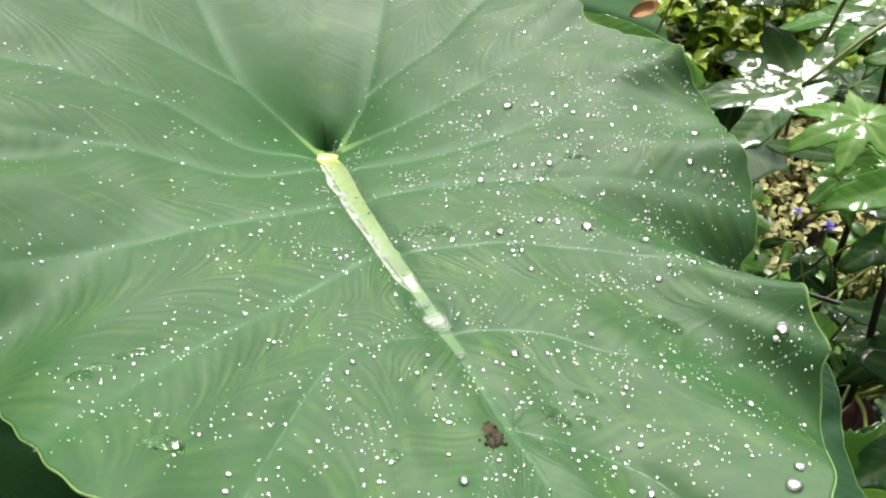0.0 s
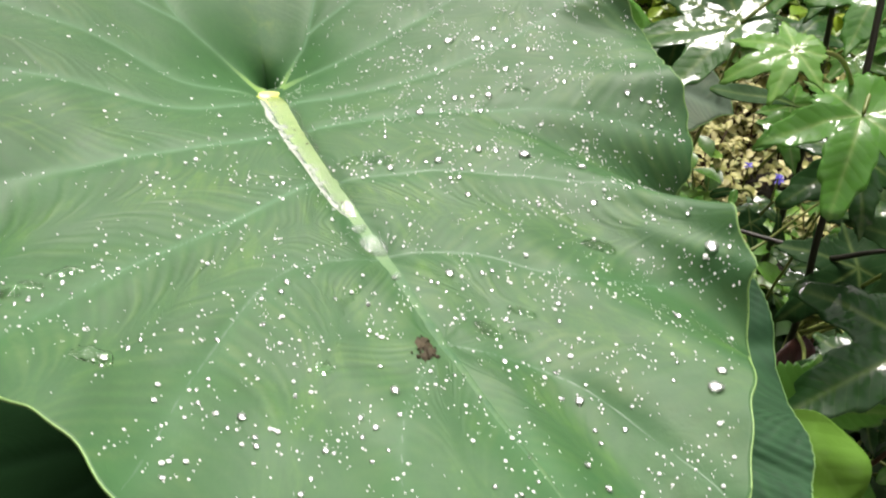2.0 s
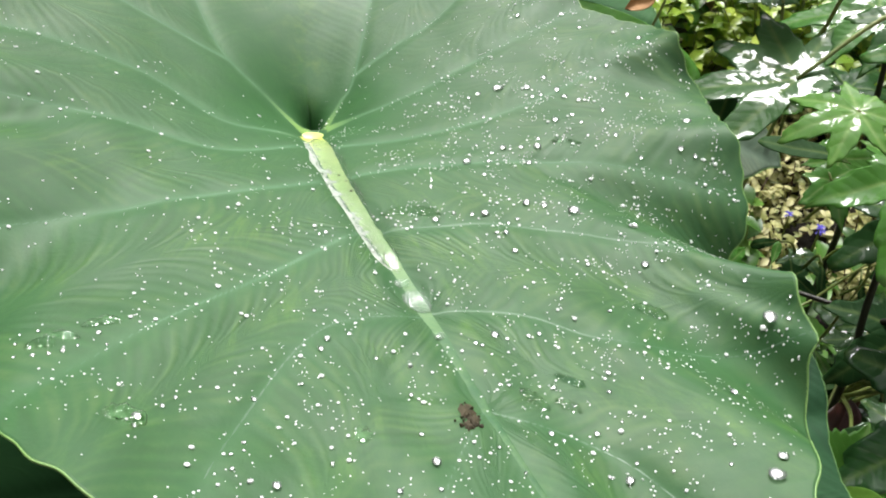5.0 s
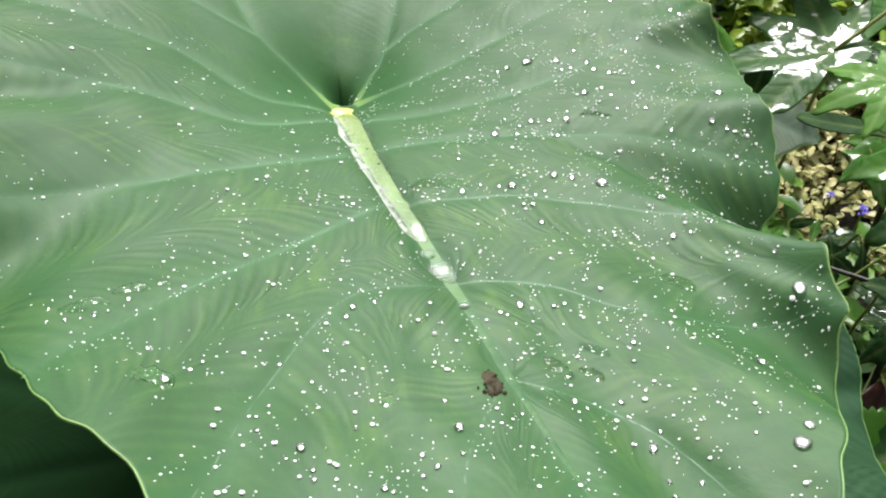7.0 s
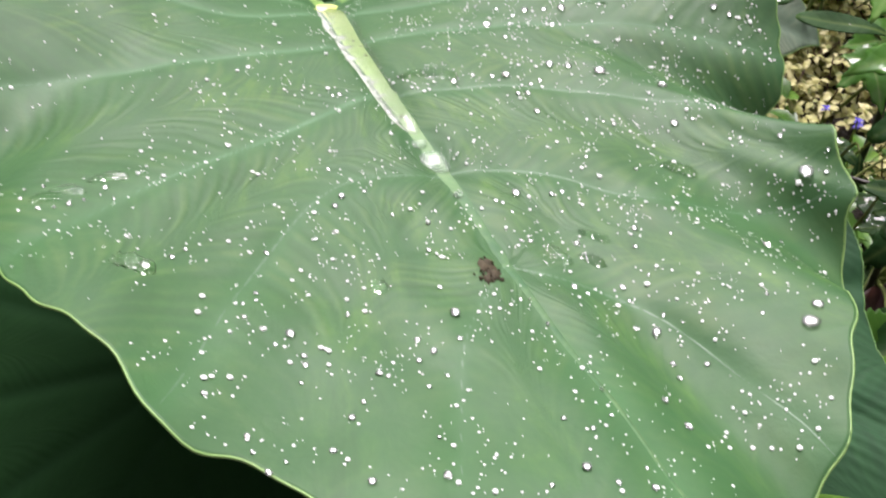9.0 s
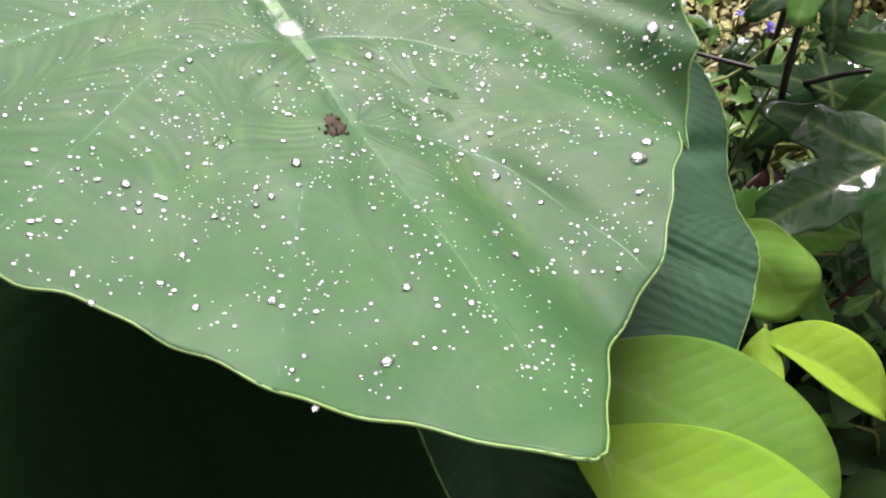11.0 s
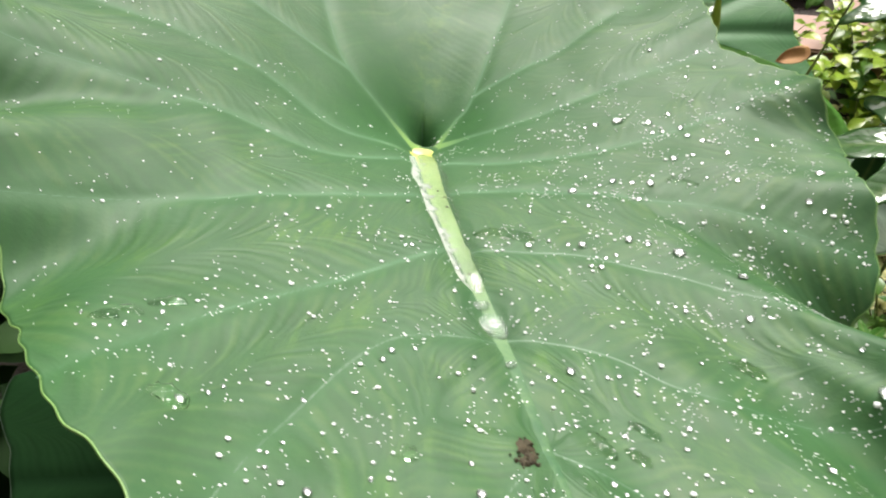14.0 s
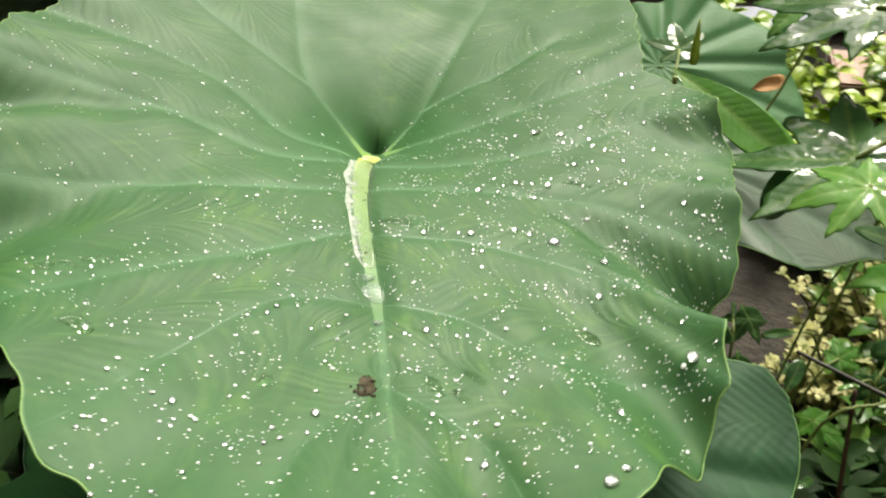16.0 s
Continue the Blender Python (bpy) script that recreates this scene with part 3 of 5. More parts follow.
def vein_field(x, y):
    """Distance to the nearest side vein, length along it, distance to the midrib and length along that,
    how pale the vein is, and the share of the way to the middle between two veins with its own length along."""
    d, s, pale = np.full(x.shape, 9.0), np.zeros(x.shape), np.zeros(x.shape)
    one, two, run = np.full(x.shape, 9.0), np.full(x.shape, 9.0), np.zeros(x.shape)
    dm, sm = nearest(MIDRIB_PATH, x, y)
    for p, strength in zip(VEIN_PATHS, PALE):
        a, b = nearest(p, x, y)
        hit = a < d
        d[hit], s[hit], pale[hit] = a[hit], b[hit], strength
        two = np.minimum(two, np.maximum(one, a))
        run[a < one] = b[a < one]
        one = np.minimum(one, a)
    two = np.minimum(two, np.maximum(one, dm))
    run[dm < one] = sm[dm < one]
    one = np.minimum(one, dm)
    mid = 2 * one / (one + two + 1e-6)
    return d, s, dm, sm, pale, mid, run


def blade_z(x, y, field=None):
    """Height of the blade's upper face."""
    x, y = np.asarray(x, float), np.asarray(y, float)
    X, Y = x / 0.25, (y - 0.35) / 0.25
    z = np.zeros(x.shape)
    k = 0
    for i in range(4):
        for j in range(4 - i):
            z = z + BOWL[k] * X ** i * Y ** j
            k += 1
    dx, dy = x - HEART[0], y - HEART[1]
    r = np.hypot(dx, dy)
    pit, bowl = np.hypot(dx, np.where(dy > 0, 0.5 * dy, dy)), np.hypot(dx, np.where(dy > 0, 0.66 * dy, dy))     # opening gently towards the back
    z = z - 0.0215 * np.exp(-(pit / 0.032) ** 2) - 0.0310 * np.exp(-(bowl / 0.098) ** 2)
    deg = np.degrees(np.arctan2(dy, dx))
    rho = np.clip(r / rim_radius(deg), 0, 1.02)
    for at, lo, hi, deep, reach in RUFFLES:
        off = (deg - at + 180) % 360 - 180
        z = z + deep * rho ** reach * np.exp(-(off / np.where(off < 0, hi, lo)) ** 2)
    d, s, dm, sm = (field if field is not None else vein_field(x, y))[:4]
    z = z - 0.0010 * np.exp(-(d / 0.0055) ** 2) * np.clip(1.4 - s / 0.25, 0.3, 1) * np.clip(rho * 6, 0, 1)
    z = z - 0.0045 * np.exp(-(dm / 0.009) ** 2) * np.clip(1.2 - sm / 0.5, 0.3, 1)
    # fine parallel creases where the rim folds down
    z = z + 0.00016 * rho ** 8 * np.exp(-((deg + 25.0) / 7.5) ** 2) * np.sin((0.72 * dx - 0.70 * dy) * 6.283 / 0.0052 + 9.0 * dx)
    z = z + 0.00014 * rho ** 9 * np.exp(-((deg + 42.0) / 4.5) ** 2) * np.sin((0.35 * dx + 0.94 * dy) * 6.283 / 0.0056)
    ds, _ = nearest(SEAM_PATH, x, y)
    # the folded pocket behind the stalk joint, with its slit
    back = y - HEART[1]
    pocket = np.clip((back - 0.002) / 0.004, 0, 1) * np.exp(-(np.clip(back - 0.004, 0, 1) / 0.017) ** 2)
    z = z - 0.0003 * np.exp(-(ds / 0.005) ** 2) - pocket * (0.022 * np.exp(-(ds / (0.0045 + 0.26 * np.clip(back, 0, 0.05))) ** 2) + 0.007 * np.exp(-(ds / 0.0013) ** 2))
    z = z + 0.0016 * np.sin(x * 61 + 2.1 * np.sin(y * 37)) * np.sin(y * 53 + 1.7 * np.sin(x * 41)) * rho
    return z


def blade_normal(x, y):
    e = 0.0015
    zx = (blade_z(np.array([x + e]), np.array([y]))[0] - blade_z(np.array([x - e]), np.array([y]))[0]) / (2 * e)
    zy = (blade_z(np.array([x]), np.array([y + e]))[0] - blade_z(np.array([x]), np.array([y - e]))[0]) / (2 * e)
    return Vector((-zx, -zy, 1)).normalized()


def set_polar(me, a, r):
    vec = np.zeros((len(r), 3), np.float32)
    vec[:, 0], vec[:, 1] = np.abs(a), r / 0.1
    me.attributes.new("polar", "FLOAT_VECTOR", "POINT").data.foreach_set("vector", vec.ravel())


def set_side(me, s, d, mid):
    vec = np.zeros((len(s), 3), np.float32)
    vec[:, 0], vec[:, 1], vec[:, 2] = s, d, mid
    me.attributes.new("side", "FLOAT_VECTOR", "POINT").data.foreach_set("vector", vec.ravel())


def ribbon_on_blade(path, widths, lift):
    """A low rounded ridge lying on the blade: verts and faces."""
    path = np.asarray(path)
    verts, faces = [], []
    prof = [(-1.0, -0.6), (-0.7, 0.35), (-0.25, 0.9), (0.25, 0.9), (0.7, 0.35), (1.0, -0.6)]
    t = np.gradient(path, axis=0)
    t /= np.linalg.norm(t, axis=1)[:, None]
    side = np.stack([-t[:, 1], t[:, 0]], 1)
    m = len(prof)
    for q, (a, h) in enumerate(prof):
        p = path + side * (np.asarray(widths) * a)[:, None]
        z = blade_z(p[:, 0], p[:, 1]) + lift * h * np.clip(np.asarray(widths) / max(widths), 0.25, 1)
        verts.append(np.column_stack([p, z]))
    verts = np.stack(verts, 1).reshape(-1, 3)
    for i in range(len(path) - 1):
        for q in range(m - 1):
            faces.append((i * m + q, (i + 1) * m + q, (i + 1) * m + q + 1, i * m + q + 1))
    return verts, faces


def build_main_leaf():
    leaf = empty("taro_leaf", Matrix.Identity(4), "large waxy green taro leaf beaded with rain water", "leaf")
    NA, NR = 760, 190
    deg = -180 + 360 * np.arange(NA) / NA
    rim = rim_radius(deg)
    rim = rim + 0.0012 * np.sin(np.radians(deg) * 47) + 0.0008 * np.sin(np.radians(deg) * 111 + 1)
    rho = (np.arange(1, NR + 1) / NR)[:, None]
    X = np.concatenate([[HEART[0]], (HEART[0] + rho * rim * np.cos(np.radians(deg))).ravel()])
    Y = np.concatenate([[HEART[1]], (HEART[1] + rho * rim * np.sin(np.radians(deg))).ravel()])
    field = vein_field(X, Y)
    Z = blade_z(X, Y, field)
    faces = [(0, 1 + i, 1 + (i + 1) % NA) for i in range(NA)]
    for j in range(NR - 1):
        o = 1 + j * NA
        faces += [(o + i, o + NA + i, o + NA + (i + 1) % NA, o + (i + 1) % NA) for i in range(NA)]
    me = mesh("blade", np.column_stack([X, Y, Z]), faces, MAIN_LEAF)
    d, s, dm, sm, pale, mid, run = field
    vein = pale * (0.55 * np.exp(-(d / 0.0024) ** 2) + 0.3 * np.exp(-(d / 0.006) ** 2)) * np.clip(1.15 - s / 0.28, 0.12, 1) + 0.22 * np.exp(-(dm / 0.006) ** 2)
    float_attr(me, "vein", np.clip(vein, 0, 1))
    ds, ss = nearest(SEAM_PATH, X, Y)
    float_attr(me, "yellow", 0.9 * np.exp(-(ds / 0.014) ** 2) * np.clip((Y - HEART[1] - 0.02) / 0.02, 0, 1))
    set_side(me, run, d, mid)
    set_polar(me, np.arctan2(Y - HEART[1], X - HEART[0]) + 2.0, np.hypot(X - HEART[0], Y - HEART[1]))
    blade = part("blade", me, leaf)
    solid = blade.modifiers.new("thickness", "SOLIDIFY")
    solid.thickness, solid.offset = 0.0011, -1
    # pale margin
    a = np.linspace(-180, 180, 721)[:-1]
    r = rim_radius(a) + 0.0012 * np.sin(np.radians(a) * 47) + 0.0008 * np.sin(np.radians(a) * 111 + 1)
    x, y = HEART[0] + r * np.cos(np.radians(a)), HEART[1] + r * np.sin(np.radians(a))
    z = blade_z(x, y) - 0.0005
    loop = [Vector(p) for p in zip(x, y, z)]
    loop.append(loop[0])
    part("margin", mesh("margin", *tube(loop, [0.00055] * len(loop), 6), MARGIN_MAT), leaf, "pale green leaf edge")
    # midrib
    path = spline(MIDRIB, 90)
    w = np.linspace(1, 0, 90)
    v, f = ribbon_on_blade(path, 0.0007 + 0.0080 * w ** 2.2, 0.0010)
    me = mesh("midrib", v, f, MIDRIB_MAT)
    float_attr(me, "near", np.repeat(w ** 2, 6))
    part("midrib", me, leaf, "pale yellow-green midrib")
    for p, pale in zip(RIGHT_VEINS + LEFT_VEINS + [SEAM[:2]], PALE + [0.2]):
        v, f = ribbon_on_blade(spline(p, 60), 0.0004 + (0.0016 if pale > 0.35 else 0.0004) * np.linspace(1, 0, 60) ** 1.6 + (0.0022 if pale > 0.35 and math.hypot(p[0][0] - HEART[0], p[0][1] - HEART[1]) < 0.03 else 0.0) * np.exp(-(np.linspace(0, 1, 60) / 0.12) ** 2), 0.0001)
        me = mesh("vein", v, f, VEIN_MAT if pale > 0.35 else FAINT_VEIN)
        float_attr(me, "near", np.exp(-(np.hypot(v[:, 0] - HEART[0], v[:, 1] - HEART[1]) / 0.020) ** 2))
        part("vein", me, leaf)
    # collar where stalk and blade meet, and the stalk
    hz = float(blade_z(np.array([HEART[0]]), np.array([HEART[1]]))[0])
    stalk = spline([(HEART[0], HEART[1] + 0.004, hz - 0.036), (HEART[0] - 0.03, HEART[1] + 0.06, hz - 0.16), (HEART[0] - 0.06, HEART[1] + 0.12, hz - 0.48), (HEART[0] - 0.07, HEART[1] + 0.16, -0.02)], 30)
    part("stalk", mesh("stalk", *tube(stalk, np.linspace(0.008, 0.017, 30), 14), STALK_MAT), leaf, "thick green leaf stalk")
    bm = bmesh.new()
    bmesh.ops.create_uvsphere(bm, u_segments=20, v_segments=12, radius=1.0)
    for v in bm.verts:
        v.co = Vector((HEART[0] + 0.0016 + v.co.x * 0.0105, HEART[1] - 0.0060 + v.co.y * 0.0065 - 0.003 * v.co.x ** 2, hz - 0.0006 + v.co.z * 0.0018 + 0.0030 * v.co.x ** 2))
    part("stalk_joint", bm_mesh("stalk_joint", bm, JOINT_MAT, True), leaf, "bright yellow knob where the stalk joins")
    # decayed specks
    rng = random.Random(4)
    specks = [(0.0215 + rng.gauss(0, 0.0030), 0.2015 + rng.gauss(0, 0.0046), rng.uniform(0.0004, 0.0011)) for _ in range(22)]
    for cx, cy, size in (*specks, (0.0205, 0.2045, 0.0042), (0.0235, 0.2005, 0.0030), (0.021, 0.1965, 0.0024), (-0.052, 0.385, 0.0011), (-0.043, 0.366, 0.0011), (-0.020, 0.309, 0.0010), (-0.047, 0.378, 0.0008)):
        n = 26
        ring = [(cx + size * (0.45 + 0.85 * rng.random()) * math.cos(2 * math.pi * i / n), cy + 1.25 * size * (0.45 + 0.85 * rng.random()) * math.sin(2 * math.pi * i / n)) for i in range(n)]
        pts = [(cx, cy)] + [((x + cx) / 2, (y + cy) / 2) for x, y in ring] + ring
        px, py = np.array(pts).T
        z = blade_z(px, py) + np.array([0.0012] + [0.0011] * n + [0.0002] * n)
        f = [(0, 1 + i, 1 + (i + 1) % n) for i in range(n)] + [(1 + i, 1 + n + i, 1 + n + (i + 1) % n, 1 + (i + 1) % n) for i in range(n)]
        part("decay_spot", mesh("decay_spot", np.column_stack([px, py, z]), f, BROWN_MAT), leaf, "dark brown decayed spot")
    return leaf


build_main_leaf()

# ---------------------------------------------------------------- water on the leaf


def drop_shape(name, n, m, squash, material, wob, seed):
    """A bead of water: flattened below, rounded above; unit radius, resting on z = 0."""
    rng = np.random.RandomState(seed)
    ph = rng.rand(3) * 6.28
    verts = [(0, 0, 0)]
    for j in range(1, m):
        a = math.pi * j / m
        for i in range(n):
            b = 2 * math.pi * i / n
            rr = math.sin(a) * (1 + wob * math.sin(2 * b + ph[0]) + 0.5 * wob * math.sin(3 * b + ph[1]))
            h = 1 - math.cos(a)
            h = h * squash if h > 0.35 else h * squash * (h / 0.35) ** 0.6
            verts.append((rr * math.cos(b), rr * math.sin(b), h))
    verts.append((0, 0, 2 * squash))
    faces = [(0, 1 + (i + 1) % n, 1 + i) for i in range(n)]
    for j in range(m - 2):
        o = 1 + j * n
        faces += [(o + i, o + (i + 1) % n, o + n + (i + 1) % n, o + n + i) for i in range(n)]
    o, top = 1 + (m - 2) * n, 1 + (m - 1) * n
    faces += [(o + i, o + (i + 1) % n, top) for i in range(n)]
    me = mesh(name, verts, faces, material)
    me.materials.append(AIR_FILM)                 # the silvery layer of air that the bead rests on
    low = [1 if sum(verts[i][2] for i in f) / len(f) < 0.42 * squash else 0 for f in faces]
    me.polygons.foreach_set("material_index", low)
    return me


BEADS = [drop_shape("water_drop", 18, 11, s, WATER, w, i) for i, (s, w) in enumerate(((0.58, 0.03), (0.50, 0.08), (0.46, 0.14), (0.42, 0.10)))]
# drops in millimetres across the plan, radius in tenths of a millimetre
DROPS_BACK = [
    (44, 482, 33), (31, 478, 19), (25, 475, 14), (63, 481, 24), (66, 472, 14), (72, 474, 14), (83, 480, 19), (87, 471, 19),
    (96, 466, 19), (109, 490, 12), (79, 444, 22), (110, 455, 16), (90, 449, 14), (95, 441, 11), (98, 429, 11), (45, 416, 21),
    (56, 416, 17), (66, 417, 26), (67, 425, 11), (36, 402, 17), (38, 411, 13), (23, 402, 29), (33, 387, 14), (60, 403, 19),
    (56, 362, 24), (66, 360, 18), (82, 355, 34), (32, 349, 25), (25, 347, 13), (5, 341, 19), (15, 347, 13)]
DROPS_EAST = [
    (50, 347, 12), (45, 343, 12), (115, 428, 16), (128, 409, 13), (140, 395, 11), (153, 416, 20), (161, 410, 15), (161, 441, 28),
    (128, 473, 17), (143, 531, 23), (147, 520, 13), (118, 504, 15), (104, 551, 16), (75, 493, 17), (93, 572, 19), (61, 569, 18),
    (86, 539, 10), (34, 452, 11), (113, 343, 30), (2, 372, 14), (2, 379, 8), (29, 420, 11), (137, 470, 12), (103, 468, 9)]
DROPS_MIDDLE = [
    (38, 332, 15), (43, 333, 17), (47, 318, 17), (85, 312, 15), (80, 314, 9), (115, 313, 21), (124, 315, 10), (135, 320, 10),
    (160, 294, 13), (167, 271, 36), (175, 269, 13), (177, 279, 10), (91, 276, 12), (68, 282, 9), (34, 254, 21), (50, 255, 13),
    (55, 257, 12), (8, 250, 16), (25, 247, 11), (28, 246, 11), (32, 241, 8), (54, 244, 8), (80, 246, 8), (84, 233, 15),
    (59, 224, 13), (39, 223, 11), (35, 223, 8), (83, 222, 11)]
DROPS_FRONT = [
    (55, 196, 15), (60, 193, 10), (75, 199, 14), (77, 192, 8), (85, 176, 21), (137, 222, 20), (137, 227, 8), (152, 239, 10),
    (144, 182, 22), (139, 173, 34), (145, 212, 8), (128, 190, 9), (124, 180, 9), (89, 184, 9), (8, 175, 21), (2, 189, 12),
    (43, 174, 10), (78, 177, 9), (123, 240, 8), (99, 230, 8), (86, 205, 8), (37, 187, 8), (33, 186, 9), (16, 73, 11),
    (24, 57, 13), (43, 73, 20), (36, 68, 8), (19, 78, 9)]
DROPS_WEST = [
    (-41, 239, 17), (-43, 232, 14), (-32, 244, 11), (-41, 216, 11), (-48, 210, 9), (-49, 257, 10), (-65, 198, 12), (-92, 190, 10),
    (-95, 184, 11), (-19, 231, 9), (-4, 228, 11), (-31, 170, 10), (-65, 160, 11), (-63, 170, 8), (-64, 174, 10), (-3, 211, 11),
    (-101, 175, 20), (-100, 170, 10), (-51, 318, 13), (-54, 316, 9), (-58, 156, 13), (-49, 156, 18), (-67, 167, 9)]
DROPS_TIP = [
    (-43, 147, 11), (-42, 143, 12), (-53, 150, 9), (-42, 135, 8), (-17, 142, 14), (-14, 141, 9), (-5, 160, 13), (1, 155, 14),
    (-4, 150, 12), (10, 162, 11), (0, 138, 10), (6, 144, 9), (-24, 122, 13), (-21, 129, 10), (-28, 108, 13), (-15, 97, 14),
    (7, 101, 17), (4, 116, 8), (-69, 123, 12), (-54, 110, 11), (-51, 104, 9), (-45, 97, 14), (-41, 102, 8), (49, 105, 16),
    (69, 99, 14), (38, 98, 9), (44, 125, 10), (53, 121, 10), (81, 140, 16), (87, 129, 18), (90, 154, 11), (89, 161, 12)]
DROPS_LAST = [(-156, 207, 9), (-153, 199, 8), (-147, 201, 10), (-142, 203, 8), (-138, 206, 11), (-134, 210, 8), (-151, 216, 9), (-157, 213, 7), (-129, 219, 12), (-124, 213, 7),
              (77, 177, 10), (101, 160, 12), (58, 100, 10), (68, 107, 8), (59, 141, 11), (60, 128, 9), (-31, 171, 9)]


def build_drops():
    rng = random.Random(11)
    first = None
    for group in (DROPS_BACK, DROPS_EAST, DROPS_MIDDLE, DROPS_FRONT, DROPS_WEST, DROPS_TIP, DROPS_LAST):
        for mx, my, r in group:
            x, y, r = mx / 1000, my / 1000, r / 10500
            n = blade_normal(x, y)
            z = float(blade_z(np.array([x]), np.array([y]))[0])
            ob = new("water_drop", BEADS[rng.randrange(4) if r < 0.0022 else rng.choice((1, 2, 3))])
            q = n.to_track_quat("Z", "Y").to_matrix().to_4x4() @ pose(0, 0, 0, 0, 0, rng.uniform(0, 360))
            ob.matrix_basis = Matrix.Translation(Vector((x, y, z)) + n * 0.00005) @ q @ Matrix.Diagonal((r, r, r * (0.95 if r < 0.0025 else 0.75), 1))
            big = r > 0.0023
            tagged(ob, "large silvery rain drop flattened on the leaf" if big else "small round rain drop beaded on the leaf", "water drop", "rain drops on the leaf")


build_drops()


def build_mist():
    """Fine spray between the larger drops, thickest on the open half of the blade."""
    rng = np.random.RandomState(7)
    n = 46000
    deg, rho = rng.uniform(-172, 75, n), np.sqrt(rng.rand(n)) * 0.985
    r = rho * rim_radius(deg)
    x, y = HEART[0] + r * np.cos(np.radians(deg)), HEART[1] + r * np.sin(np.radians(deg))
    d, s, dm, sm = vein_field(x, y)[:4]
    east = (deg > -70) & (deg < 60)
    w = np.where(east, 0.75, 0.0)
    w = np.where((deg <= -70) & (deg > -88), 0.66, w)
    w = np.where((deg <= -88) & (deg > -102), 0.34, w)
    w = np.where((deg <= -102), 0.07, w)
    w = np.where(deg > -26, 0.42, w)
    w = np.where(deg > 15, 0.16, w)
    w *= np.where((deg > 48) & (r > 0.03), 0.35, 1.0)
    w *= np.where(r < 0.07, 0.5, 1.0)
    clump = np.zeros(n)
    for _ in range(26):
        a, b = rng.uniform(0, 6.28, 2)
        f = 6.28 / rng.uniform(0.010, 0.06)
        clump += 0.27 * np.sin(f * (x * math.cos(a) + y * math.sin(a)) + b)
    w *= np.clip(0.40 + 0.55 * clump, 0.04, 1.3)
    w += np.where((d < 0.003) & (rng.rand(n) < 0.5), 0.25, 0) * np.where(deg < -100, 0.5, 1)
    w *= np.where(dm < 0.006, np.where(sm > 0.22, 2.2, 0.3), 1)
    keep = (rng.rand(n) < w * 0.62)
    x, y = x[keep], y[keep]
    z = blade_z(x, y)
    e = 0.0015
    zx = (blade_z(x + e, y) - z) / e
    zy = (blade_z(x, y + e) - z) / e
    N, M = 8, 5
    base = []
    base.append((0, 0, 0))
    for j in range(1, M):
        a = math.pi * j / M
        base += [(math.sin(a) * math.cos(2 * math.pi * i / N), math.sin(a) * math.sin(2 * math.pi * i / N), 0.42 * (1 - math.cos(a))) for i in range(N)]
    base.append((0, 0, 0.84))
    base = np.array(base)
    f0 = [(0, 1 + (i + 1) % N, 1 + i) for i in range(N)]
    for j in range(M - 2):
        o = 1 + j * N
        f0 += [(o + i, o + (i + 1) % N, o + N + (i + 1) % N, o + N + i) for i in range(N)]
    o, top = 1 + (M - 2) * N, 1 + (M - 1) * N
    f0 += [(o + i, o + (i + 1) % N, top) for i in range(N)]
    verts, faces = [], []
    size = 0.00021 + 0.00036 * rng.rand(len(x)) ** 2.2 + 0.0008 * rng.rand(len(x)) ** 10
    for k in range(len(x)):
        b = base * size[k]
        zz = z[k] + b[:, 2] + b[:, 0] * zx[k] + b[:, 1] * zy[k]
        verts.append(np.column_stack([x[k] + b[:, 0], y[k] + b[:, 1], zz]))
        q = k * len(base)
        faces += [tuple(i + q for i in f) for f in f0]
    tagged(part("fine_droplets", mesh("fine_droplets", np.vstack(verts), faces, MIST)), "fine spray of tiny rain droplets over the leaf", "water droplets", kind="stuff")


build_mist()


